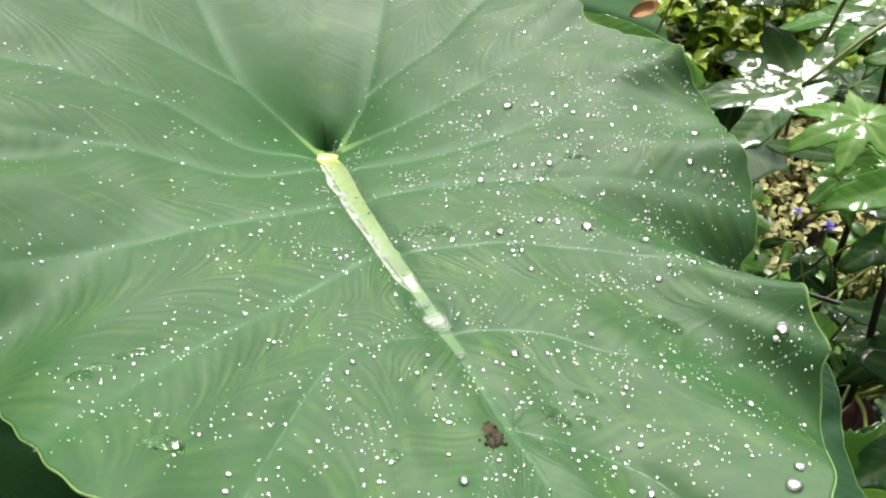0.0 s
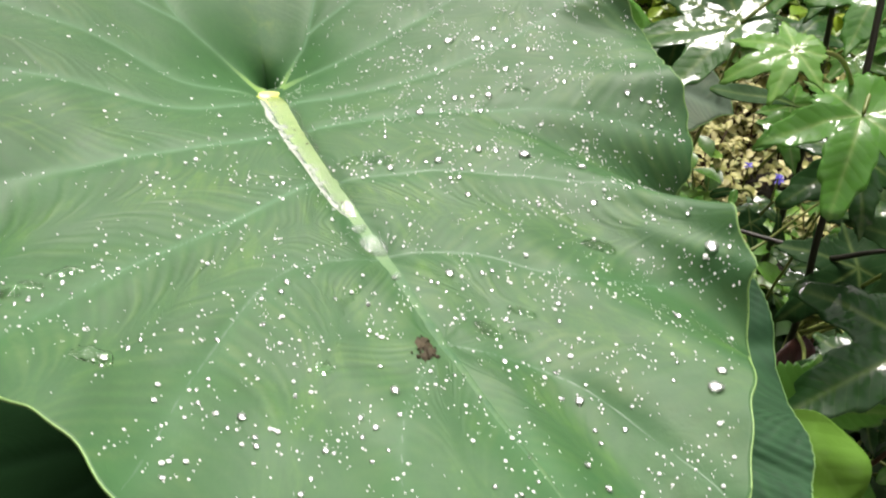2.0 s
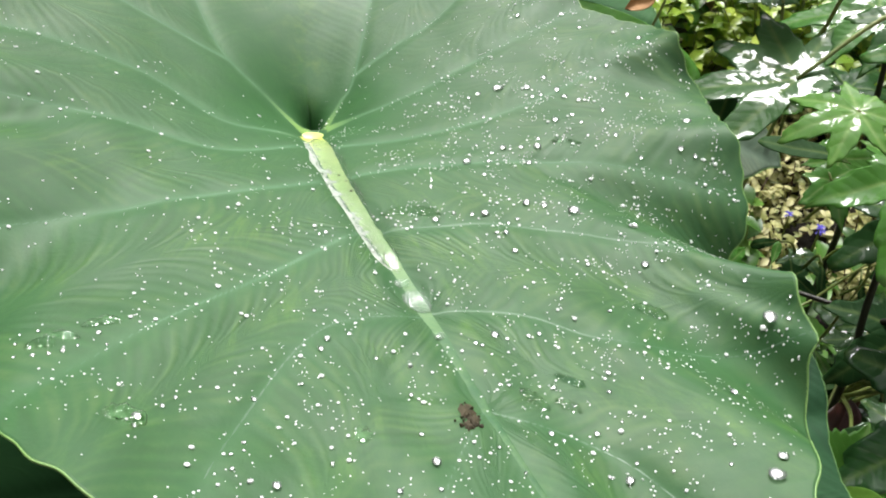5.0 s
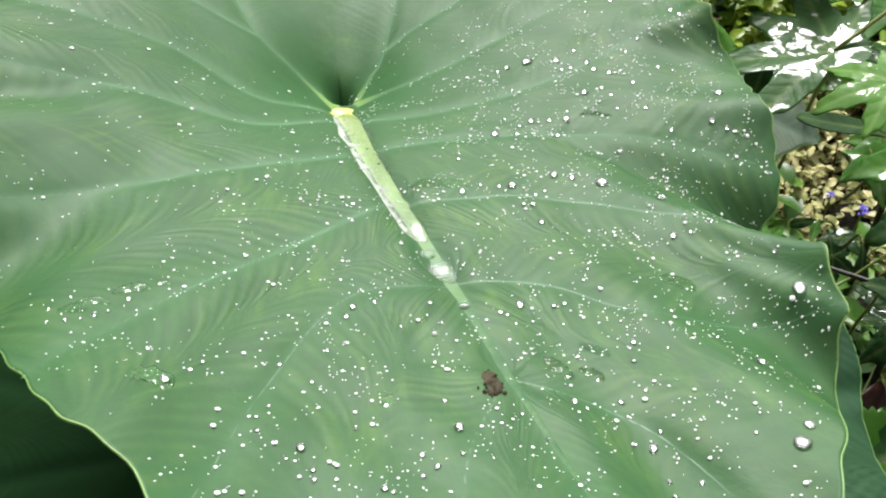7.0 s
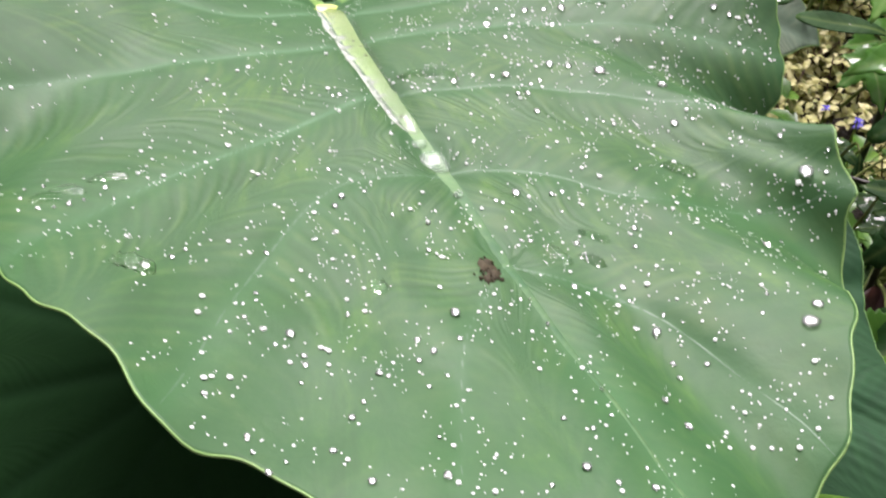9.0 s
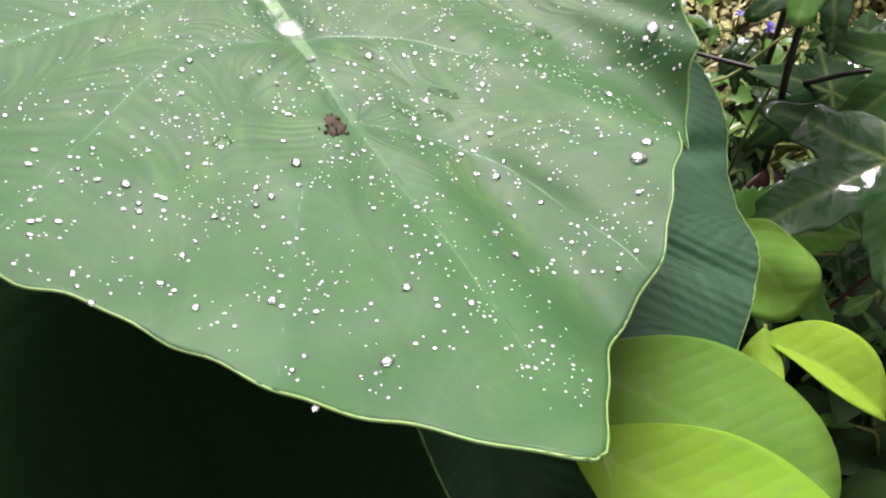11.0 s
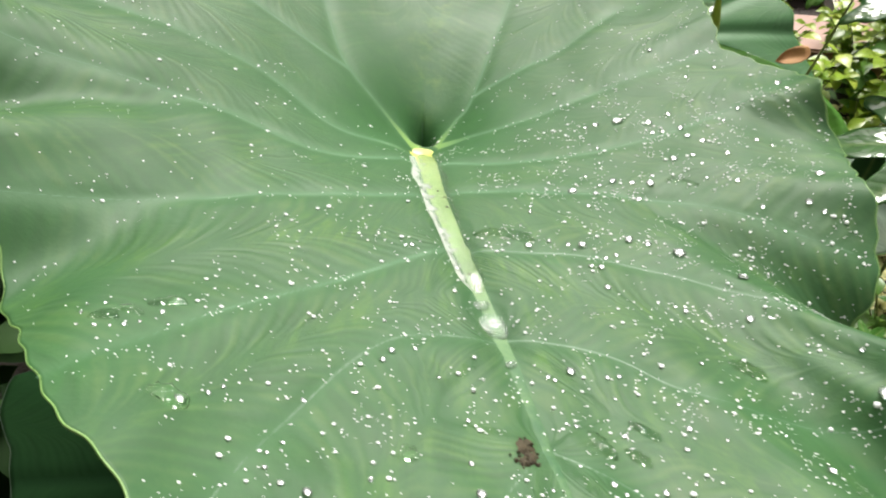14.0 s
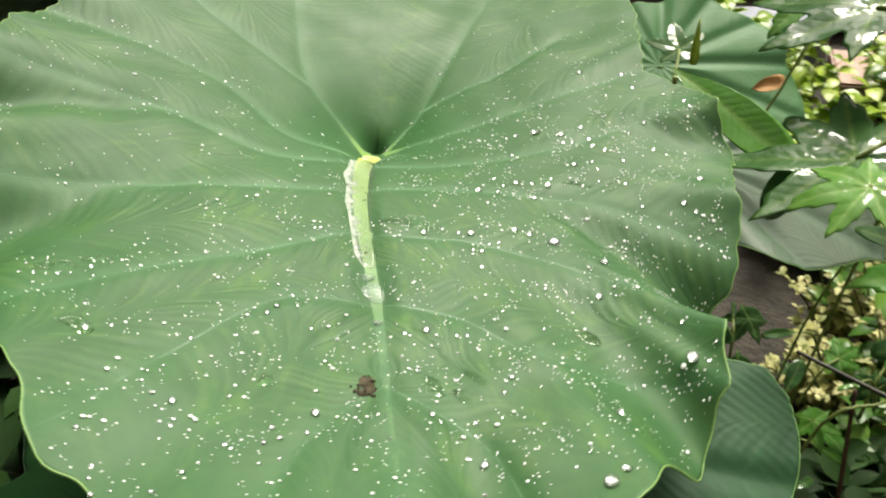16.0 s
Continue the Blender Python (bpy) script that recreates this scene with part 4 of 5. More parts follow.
def water_body(path, widths, height, midrib, n=60, wob=0.12, seed=0, ends=14, lift=0.0):
    """Standing water along a path on the blade, with a rounded rim."""
    rng = np.random.RandomState(seed)
    path = spline(path, n)
    w = np.interp(np.linspace(0, 1, n), np.linspace(0, 1, len(widths)), widths)
    u = np.linspace(0, 1, n)
    cap = np.clip(np.minimum(u, 1 - u) * ends, 0.0, 1)
    w = w * np.sqrt(cap * (2 - cap)) * (1 + wob * np.interp(u, np.linspace(0, 1, 14), rng.randn(14)))
    w = np.maximum(w, 0.0002)
    t = np.gradient(path, axis=0)
    t /= np.linalg.norm(t, axis=1)[:, None]
    side = np.stack([-t[:, 1], t[:, 0]], 1)
    prof = [(-1.0, 0.05), (-1.02, 0.35), (-0.86, 0.75), (-0.5, 0.97), (0, 1.0), (0.5, 0.97), (0.86, 0.75), (1.02, 0.35), (1.0, 0.05)]
    cols = []
    rim = blade_z(*path.T)
    rim = np.convolve(np.pad(rim, 8, mode="edge"), np.ones(17) / 17, mode="valid")
    for a, h in prof:
        p = path + side * (w * a)[:, None]
        ground = blade_z(p[:, 0], p[:, 1])
        top = np.maximum(rim + h * height * np.clip(w / max(w), 0.3, 1), ground + 0.0001)
        cols.append(np.column_stack([p, np.where(h < 0.3, ground - 0.0006, top)]))
    for a in (0.6, 0.0, -0.6):
        p = path + side * (w * a)[:, None]
        cols.append(np.column_stack([p, blade_z(p[:, 0], p[:, 1]) + (lift if lift and a < 0 else -0.0012 if midrib else -0.0008)]))
    m = len(cols)
    v = np.stack(cols, 1).reshape(-1, 3)
    f = [(i * m + q, i * m + (q + 1) % m, (i + 1) * m + (q + 1) % m, (i + 1) * m + q) for i in range(n - 1) for q in range(m)]
    f += [tuple(range(m))[::-1], tuple(range((n - 1) * m, n * m))]
    return v, f


def silver(me, m, where, material=None):
    """Give the chosen faces of a body of water a second material: the silvery film of air beneath it, or a milky rim."""
    me.materials.append(material or AIR_FILM)
    index = [1 if where(p // m, p % m) else 0 for p in range(len(me.polygons) - 2)] + [0, 0]
    me.polygons.foreach_set("material_index", index)


def build_pools():
    v, f = water_body([(-0.0755, 0.447), (-0.0590, 0.398), (-0.0415, 0.354), (-0.0250, 0.318), (-0.0125, 0.296)], [0.0098, 0.0096, 0.0078, 0.0060, 0.0052], 0.0030, True, 90, 0.07, 2, 7)
    me = outward(mesh("water_pool", v, f, POOL))
    float_attr(me, "left", np.tile([1.0, 1.0, 0.9, 0.66, 0.42, 0.2, 0.1, 0.3, 0.3, 0.0, 0.0, 0.0], 90))
    tagged(part("water_pool", me), "long clear pool of rain water lying along the midrib", "water pool")
    for pts, w, h in (([(-0.0115, 0.2905), (-0.0105, 0.2875), (-0.0090, 0.2845)], 0.0034, 0.0022),
                      ([(-0.0080, 0.2815), (-0.0030, 0.2755), (0.0035, 0.2690)], 0.0052, 0.0026),
                      ([(0.0070, 0.2530), (0.0085, 0.2510), (0.0100, 0.2490)], 0.0024, 0.0018)):
        v, f = water_body(pts, [w, w * 1.1, w], h, True, 26, 0.05, 5, 2.2)
        tagged(part("water_bead", outward(mesh("water_bead", v, f, WATER_BEAD))), "elongated bead of water at the end of the pool", "water drop", "beads below the pool")
    films = [([(-0.024, 0.341), (-0.013, 0.346), (0.000, 0.347), (0.008, 0.345)], 0.0040, 1), ([(-0.112, 0.174), (-0.105, 0.175), (-0.097, 0.172)], 0.0045, 2),
             ([(-0.152, 0.205), (-0.147, 0.209), (-0.142, 0.210)], 0.0030, 3), ([(-0.148, 0.213), (-0.142, 0.216), (-0.135, 0.215)], 0.0022, 11), ([(-0.137, 0.222), (-0.130, 0.227), (-0.123, 0.228)], 0.0028, 4),
             ([(0.044, 0.222), (0.050, 0.216), (0.056, 0.210)], 0.0030, 5), ([(0.059, 0.217), (0.064, 0.214), (0.070, 0.210)], 0.0026, 6),
             ([(0.104, 0.284), (0.113, 0.281), (0.121, 0.276)], 0.0042, 7), ([(-0.024, 0.190), (-0.021, 0.186), (-0.017, 0.187)], 0.0032, 8),
             ([(0.060, 0.232), (0.067, 0.228), (0.073, 0.224)], 0.0024, 9), ([(0.074, 0.422), (0.084, 0.424), (0.094, 0.422)], 0.0012, 10)]
    for pts, w, seed in films:
        v, f = water_body(pts, [w * 0.7, w, w * 0.8], 0.0010, False, 40, 0.13, seed, 3, 0.0003)
        me = outward(mesh("water_film", v, f, FILM))
        silver(me, 12, lambda i, q: q == 11 and math.sin(i * 0.5 + seed * 2) > 0.92)
        tagged(part("water_film", me), "thin irregular smear of water on the leaf", "water film", "water films on the leaf")


build_pools()

# ---------------------------------------------------------------- other taro leaves


def generic_taro(name, m, size, outline, material, label, droop=0.25, cup=0.2, wave=0.03, seed=0, stalk=None, na=260, nr=44, ripple=0.025, ribs=0.0):
    """A taro leaf in its own frame: stalk joint at the origin, tip along +y, face up."""
    rng = np.random.RandomState(seed)
    leaf = empty(name, m, label, "leaf", "neighbouring taro leaves")
    deg = np.linspace(-180, 180, na, endpoint=False)
    oa = np.array([p[0] for p in outline], float)
    orr = np.array([p[1] for p in outline])
    rim = np.interp(deg, np.concatenate([oa - 360, oa, oa + 360]), np.tile(orr, 3)) * size
    ph = rng.rand(4) * 6.28
    rim = rim * (1 + ripple * np.sin(np.radians(deg) * 9 + ph[0]) + 0.5 * ripple * np.sin(np.radians(deg) * 17 + ph[1]))
    rho = (np.arange(1, nr + 1) / nr)[:, None]
    ang = np.radians(deg)
    X = np.concatenate([[0], (rho * rim * -np.sin(ang)).ravel()])
    Y = np.concatenate([[0], (rho * rim * np.cos(ang)).ravel()])
    A = np.concatenate([[0], np.tile(ang, nr)])
    Q = np.concatenate([[0], np.repeat(rho.ravel(), na)])
    n_v = 13
    va = np.radians(np.linspace(-160, 160, n_v))
    off = np.min(np.abs((A[:, None] - va[None] + np.pi) % (2 * np.pi) - np.pi), axis=1)
    Rr = np.hypot(X, Y)
    d = off * Rr
    Z = cup * Rr - droop * Rr ** 2 / size + wave * size * Q ** 3 * np.sin(A * 7 + ph[2]) + 0.5 * wave * size * Q ** 4 * np.sin(A * 12 + ph[3]) - 0.004 * np.exp(-(d / 0.009) ** 2)
    if ribs:                                              # fine side veins that run out to the rim
        mm = np.array(m.to_3x3())
        wx, wy = (mm @ np.stack([X, Y, Z]))[:2]
        run = wy + 0.22 * wx + 0.9 * wx ** 2 + 0.0016 * np.sin(wx * 55 + wy * 31)
        strong = 0.55 + 0.45 * np.sin(run * 46 + 1.0)
        Z = Z + ribs * strong * np.clip(Q * 2 - 0.6, 0, 1) * (np.abs(np.sin(run * math.pi / 0.0074)) ** 0.7 - 0.6)
    faces = [(0, 1 + i, 1 + (i + 1) % na) for i in range(na)]
    for j in range(nr - 1):
        o = 1 + j * na
        faces += [(o + i, o + na + i, o + na + (i + 1) % na, o + (i + 1) % na) for i in range(na)]
    me = mesh("blade", np.column_stack([X, Y, Z]), faces, material)
    float_attr(me, "vein", np.exp(-(d / 0.004) ** 2))
    float_attr(me, "yellow", np.zeros(len(X)))
    set_side(me, Rr, d, np.clip(off / 0.2327, 0, 1))
    set_polar(me, A + seed, Rr)
    blade = part("blade", me, leaf)
    solid = blade.modifiers.new("thickness", "SOLIDIFY")
    solid.thickness, solid.offset = 0.0012, -1
    loop = [Vector((X[i], Y[i], Z[i] - 0.0006)) for i in range(1 + (nr - 1) * na, 1 + nr * na)]
    loop.append(loop[0])
    part("margin", mesh("margin", *tube(loop, [0.0007] * len(loop), 6), LOWER_MARGIN if seed != 5 else DEEP_SHADE_MARGIN), leaf, "thin leaf edge")
    if stalk:
        inv = m.inverted()
        p = spline([(0, 0, -0.004), tuple(inv @ Vector(stalk[0])), tuple(inv @ Vector(stalk[1]))], 20)
        part("stalk", mesh("stalk", *tube(p, np.linspace(0.006, 0.013, 20), 10), STALK_MAT), leaf, "green leaf stalk")
    return leaf


HEART_SHAPE = [(-180, 0.32), (-165, 0.55), (-145, 0.68), (-120, 0.66), (-90, 0.62), (-60, 0.68), (-35, 0.80), (-15, 0.93), (0, 1.06),
               (15, 0.93), (35, 0.80), (60, 0.68), (90, 0.62), (120, 0.66), (145, 0.68), (165, 0.55)]
# below the large leaf, their rims showing past its edge; direction from the tip and radius in metres
EAST_RIM = [(29.4, 0.212), (41.2, 0.202), (49.1, 0.201), (56.1, 0.202), (61.9, 0.201), (68.0, 0.193), (75.1, 0.191), (81.9, 0.2), (88.6, 0.205), (96.6, 0.207), (103.1, 0.201), (106.9, 0.182), (117.3, 0.15)]
EAST_SHAPE = sorted(EAST_RIM + [(a, r * (0.26 if a > -5 else 0.15)) for a, r in HEART_SHAPE if not 21.4 < a < 125.3])
WEST_RIM = [(-109.6, 0.24), (-103.6, 0.262), (-96.1, 0.249), (-88.0, 0.217), (-71.4, 0.193)]
WEST_SHAPE = sorted(WEST_RIM + [(a, r * 0.46) for a, r in HEART_SHAPE if not -117.6 < a < -63.4])
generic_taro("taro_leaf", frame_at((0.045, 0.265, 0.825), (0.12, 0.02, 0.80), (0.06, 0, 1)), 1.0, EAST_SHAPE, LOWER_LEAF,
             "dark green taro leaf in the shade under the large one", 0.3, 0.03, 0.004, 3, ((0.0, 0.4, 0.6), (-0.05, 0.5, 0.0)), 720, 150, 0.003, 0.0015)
generic_taro("taro_leaf", frame_at((-0.18, 0.35, 0.615), (-0.17, 0.06, 0.595), (0, 0.05, 1)), 1.0, WEST_SHAPE, DEEP_SHADE_LEAF,
             "taro leaf under the large one, deep shade put into its colour", 0.4, 0.03, 0.004, 5, ((-0.14, 0.42, 0.35), (-0.13, 0.46, 0.0)), ripple=0.004)
NARROW_SHAPE = [(a, r * (1.0 if abs(a) < 10 else 0.92 if abs(a) < 50 else 0.62)) for a, r in HEART_SHAPE]
generic_taro("taro_leaf", frame_at((0.165, 0.735, 0.715), (0.362, 0.684, 0.668), (0.05, -0.10, 1)), 0.198, NARROW_SHAPE, GREY_LEAF,
             "dull grey-green taro leaf just behind the large one", 0.05, 0.04, 0.03, 8, ((0.15, 0.85, 0.4), (0.15, 0.9, 0.0)))
BROAD_SHAPE = [(a, r * (0.95 if abs(a) < 20 else 1.1 if abs(a) < 95 else 0.8)) for a, r in HEART_SHAPE]
generic_taro("taro_leaf", frame_at((0.105, 1.04, 0.650), (0.300, 1.01, 0.615), (0, -0.38, 1)), 0.20, BROAD_SHAPE, PALE_TARO,
             "pale green taro leaf standing further back", 0.1, 0.05, 0.02, 9, ((0.10, 1.1, 0.4), (0.08, 1.15, 0.0)))

# ---------------------------------------------------------------- lobed and plain garden leaves


def lobed_outline(lobes, base, width, teeth, seed):
    """Radius by direction for a palmate leaf. lobes: (degrees, length)."""
    rng = np.random.RandomState(seed)
    ph = rng.rand() * 6.28

    def radius(a):
        r = np.full(a.shape, base)
        for deg, length in lobes:
            off = np.abs((a - math.radians(deg) + np.pi) % (2 * np.pi) - np.pi) / width
            lobe = np.where(off < 1, length * (1 - 0.70 * off ** 0.9), 0)
            r = np.maximum(r, lobe)
        return r * (1 + teeth * (2 * np.abs((a * 5.5 + ph) % 1 - 0.5)))
    return radius


def plain_outline(width):
    """An oval leaf whose base is the origin."""
    def radius(a):
        off = np.abs((a + np.pi) % (2 * np.pi) - np.pi)
        return np.clip(np.cos(np.clip(off / width, 0, 1) * np.pi / 2), 0.0, 1) ** 0.8 + 0.008
    return radius


def leaf_mesh(name, radius, size, material, lobes, droop, fold, wave, seed, na=176, nr=12):
    rng = np.random.RandomState(seed)
    ang = np.linspace(-math.pi, math.pi, na, endpoint=False)
    r = radius(ang) * size
    ph = rng.rand(3) * 6.28
    rho = (np.arange(1, nr + 1) / nr)[:, None]
    X = np.concatenate([[0], (rho * r * -np.sin(ang)).ravel()])
    Y = np.concatenate([[0], (rho * r * np.cos(ang)).ravel()])
    A = np.concatenate([[0], np.tile(ang, nr)])
    Rr = np.hypot(X, Y)
    axes = np.radians(np.array([d for d, _ in lobes]))
    off = np.min(np.abs((A[:, None] - axes[None] + np.pi) % (2 * np.pi) - np.pi), axis=1)
    d = np.sin(np.minimum(off, 1.4)) * Rr
    Z = fold * d - droop * Rr ** 2 / size + wave * size * (Rr / size) ** 2 * np.sin(A * 5 + ph[0]) + 0.5 * wave * size * np.sin(X / size * 9 + ph[1]) * np.sin(Y / size * 8 + ph[2])
    faces = [(0, 1 + i, 1 + (i + 1) % na) for i in range(na)]
    for j in range(nr - 1):
        o = 1 + j * na
        faces += [(o + i, o + na + i, o + na + (i + 1) % na, o + (i + 1) % na) for i in range(na)]
    n = len(X)
    top = np.column_stack([X, Y, Z])
    low = top - np.array([0, 0, 0.0007])
    rim0 = 1 + (nr - 1) * na
    all_faces = faces + [tuple(i + n for i in f[::-1]) for f in faces] + [(rim0 + i, rim0 + n + i, rim0 + n + (i + 1) % na, rim0 + (i + 1) % na) for i in range(na)]
    me = mesh(name, np.vstack([top, low]), all_faces, material)
    v = np.exp(-(d / (0.012 * size + 0.0006)) ** 2) * (1 - 0.6 * Rr / max(Rr))
    float_attr(me, "vein", np.concatenate([v, v]))
    along = np.cos(np.minimum(off, 1.4)) * Rr
    set_side(me, np.tile(along, 2), np.tile(d, 2), np.zeros(2 * n))
    return me


PALM7 = [(0, 1.0), (48, 0.88), (-48, 0.88), (98, 0.66), (-98, 0.66), (146, 0.42), (-146, 0.42)]
PALM5 = [(0, 1.0), (58, 0.85), (-58, 0.85), (118, 0.58), (-118, 0.58)]
HALF = [(12, 0.85), (-34, 1.0), (-76, 0.78), (-112, 0.86), (-152, 0.6)]
ONE = [(0, 1.0)]


def leaf_on(plant, hub, tip, up, size, kind, material, seed, stem_from=None, droop=0.15, fold=0.12, wave=0.03, width=0.62, label=""):
    """One leaf of a plant with its thin stalk."""
    if kind == "palm7":
        radius, lobes = lobed_outline(PALM7, 0.36, 0.56, 0.12, seed), PALM7
    elif kind == "half":
        radius, lobes = lobed_outline(HALF, 0.24, 0.50, 0.12, seed), HALF
    elif kind == "palm5":
        radius, lobes = lobed_outline(PALM5, 0.40, 0.60, 0.12, seed), PALM5
    else:
        radius, lobes = plain_outline(width), ONE
    n = Vector(up).normalized()
    d = Vector(tip) - Vector(hub)
    m = frame_at(hub, Vector(hub) + d - n * d.dot(n), n)
    ob = part("leaf", leaf_mesh("leaf", radius, size, material, lobes, droop, fold, wave, seed), plant, label, plant.matrix_basis.inverted() @ m)
    if stem_from is not None:
        a, b = Vector(stem_from), Vector(hub)
        mid = (a + b) / 2 + Vector((0, 0, 0.02))
        inv = plant.matrix_basis.inverted()
        path = spline([tuple(inv @ a), tuple(inv @ mid), tuple(inv @ b)], 12)
        part("leaf_stalk", mesh("leaf_stalk", *tube(path, np.linspace(0.0022, 0.0014, 12), 6), TWIG_GREEN), plant)
    return ob


def stem_on(plant, points, r0, r1, material, name="stem", label=""):
    inv = plant.matrix_basis.inverted()
    p = spline([tuple(inv @ Vector(q)) for q in points], 26)
    return part(name, mesh(name, *tube(p, np.linspace(r0, r1, 26), 9), material), plant, label)


def build_shrub():
    s = empty("lobed_shrub", pose(0.40, 0.50, 0.0), "garden shrub with wet glossy lobed leaves on a dark stem", "shrub")
    main = [(0.42, 0.50, 0.0), (0.395, 0.482, 0.50), (0.366, 0.480, 0.697), (0.375, 0.52, 0.80), (0.40, 0.62, 0.92)]
    stem_on(s, main, 0.0036, 0.0026, TWIG_DARK, "stem", "thin dark upright stem")
    stem_on(s, [(0.395, 0.482, 0.66), (0.33, 0.535, 0.640), (0.28, 0.57, 0.63)], 0.0026, 0.0016, TWIG_DARK, "side_branch")
    stem_on(s, [(0.39, 0.482, 0.66), (0.43, 0.455, 0.70), (0.52, 0.42, 0.72)], 0.0026, 0.0016, TWIG_DARK, "side_branch")
    top = (0.375, 0.52, 0.80)
    high = (0.395, 0.60, 0.90)
    low = (0.395, 0.482, 0.55)
    shine = (-0.27, -0.09, 1)
    leaf_on(s, (0.257, 0.428, 0.920), (0.208, 0.422, 0.914), (-0.2, -0.12, 1), 0.046, "palm7", BRIGHT_GLOSS, 1, top, 0.25, 0.12, 0.03)
    leaf_on(s, (0.270, 0.545, 0.862), (0.195, 0.510, 0.866), shine, 0.100, "half", DARK_GLOSS, 2, high, 0.05, 0.04, 0.03)
    leaf_on(s, (0.347, 0.469, 0.836), (0.300, 0.385, 0.830), (-0.18, -0.16, 1), 0.086, "palm5", MID_GLOSS, 3, top, 0.22, 0.14, 0.05)
    leaf_on(s, (0.395, 0.350, 0.715), (0.305, 0.318, 0.686), (-0.1, -0.25, 1), 0.115, "palm5", DARK_GLOSS, 4, low, 0.15, 0.12, 0.05)
    leaf_on(s, (0.325, 0.345, 0.635), (0.365, 0.268, 0.622), (-0.1, -0.3, 1), 0.090, "palm5", MID_GLOSS, 5, low, 0.1, 0.1, 0.03)
    leaf_on(s, (0.275, 0.665, 0.925), (0.190, 0.710, 0.895), shine, 0.100, "palm7", DARK_GLOSS, 6, high, 0.05, 0.04, 0.03)
    leaf_on(s, (0.400, 0.645, 0.700), (0.330, 0.670, 0.695), (0.15, -0.30, 1), 0.085, "oval", DARK_DULL, 7, None, 0.25, 0.15, 0.04, 0.36)
    leaf_on(s, (0.365, 0.475, 0.785), (0.315, 0.455, 0.770), (-0.05, -0.30, 1), 0.070, "palm5", DARK_GLOSS, 8, top, 0.2, 0.1, 0.06)
    leaf_on(s, (0.450, 0.800, 0.775), (0.375, 0.815, 0.762), shine, 0.100, "palm7", MID_GLOSS, 9, None, 0.15, 0.1, 0.04)
    leaf_on(s, (0.460, 0.735, 0.805), (0.415, 0.705, 0.790), shine, 0.080, "palm5", DARK_GLOSS, 10, None, 0.15, 0.1, 0.04)
    leaf_on(s, (0.425, 0.640, 0.835), (0.385, 0.585, 0.815), (-0.24, -0.12, 1), 0.072, "palm5", MID_GLOSS, 12, high, 0.2, 0.1, 0.04)
    leaf_on(s, (0.43, 0.42, 0.74), (0.375, 0.385, 0.715), (0.10, -0.35, 1), 0.085, "palm5", DARK_DULL, 13, low, 0.2, 0.1, 0.06)
    leaf_on(s, (0.41, 0.47, 0.66), (0.350, 0.445, 0.630), (-0.1, -0.3, 1), 0.080, "palm5", DARK_DULL, 14, low, 0.2, 0.1, 0.06)
    leaf_on(s, (0.250, 0.880, 0.835), (0.225, 0.840, 0.830), (0, -0.4, 1), 0.060, "palm5", BRIGHT_GLOSS, 15, None, 0.2, 0.1, 0.04)
    leaf_on(s, (0.240, 0.590, 0.830), (0.222, 0.545, 0.800), (0.3, -0.5, 1), 0.055, "oval", DARK_GLOSS, 16, top, 0.4, 0.2, 0.05)
    rng = random.Random(77)
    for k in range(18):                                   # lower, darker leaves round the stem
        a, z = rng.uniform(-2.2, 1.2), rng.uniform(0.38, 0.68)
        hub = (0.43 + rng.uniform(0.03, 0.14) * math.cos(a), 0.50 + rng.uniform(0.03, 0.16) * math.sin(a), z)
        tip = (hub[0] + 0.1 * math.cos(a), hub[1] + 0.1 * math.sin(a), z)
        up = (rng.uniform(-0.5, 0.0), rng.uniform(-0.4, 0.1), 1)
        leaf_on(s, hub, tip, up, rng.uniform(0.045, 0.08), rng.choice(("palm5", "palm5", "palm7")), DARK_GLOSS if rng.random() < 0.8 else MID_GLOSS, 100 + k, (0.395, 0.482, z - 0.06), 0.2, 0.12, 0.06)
    return s


build_shrub()


def build_back_shrub():
    s = empty("lobed_shrub", pose(0.60, 0.90, 0.0), "second shrub with bright and dark lobed leaves", "shrub")
    stem_on(s, [(0.60, 0.90, 0.0), (0.57, 0.88, 0.4), (0.50, 0.85, 0.74)], 0.006, 0.003, TWIG_DARK, "stem", "thin dark upright stem")
    rng = random.Random(31)
    for k in range(20):
        a, z = rng.uniform(-1.6, 1.8), rng.uniform(0.56, 0.80)
        q = rng.uniform(0.04, 0.22)
        hub = (0.45 + q * math.cos(a), 0.86 + q * math.sin(a), z)
        tip = (hub[0] + 0.1 * math.cos(a), hub[1] + 0.1 * math.sin(a), z)
        up = (-0.26 + rng.uniform(-0.25, 0.25), -0.08 + rng.uniform(-0.25, 0.25), 1)
        leaf_on(s, hub, tip, up, rng.uniform(0.05, 0.085), rng.choice(("palm5", "palm7")), rng.choice((DARK_GLOSS, MID_GLOSS, BRIGHT_GLOSS, MID_GLOSS)), 200 + k, (hub[0] * 0.7 + 0.132, hub[1] * 0.7 + 0.255, z - 0.04), 0.2, 0.12, 0.05)


build_back_shrub()


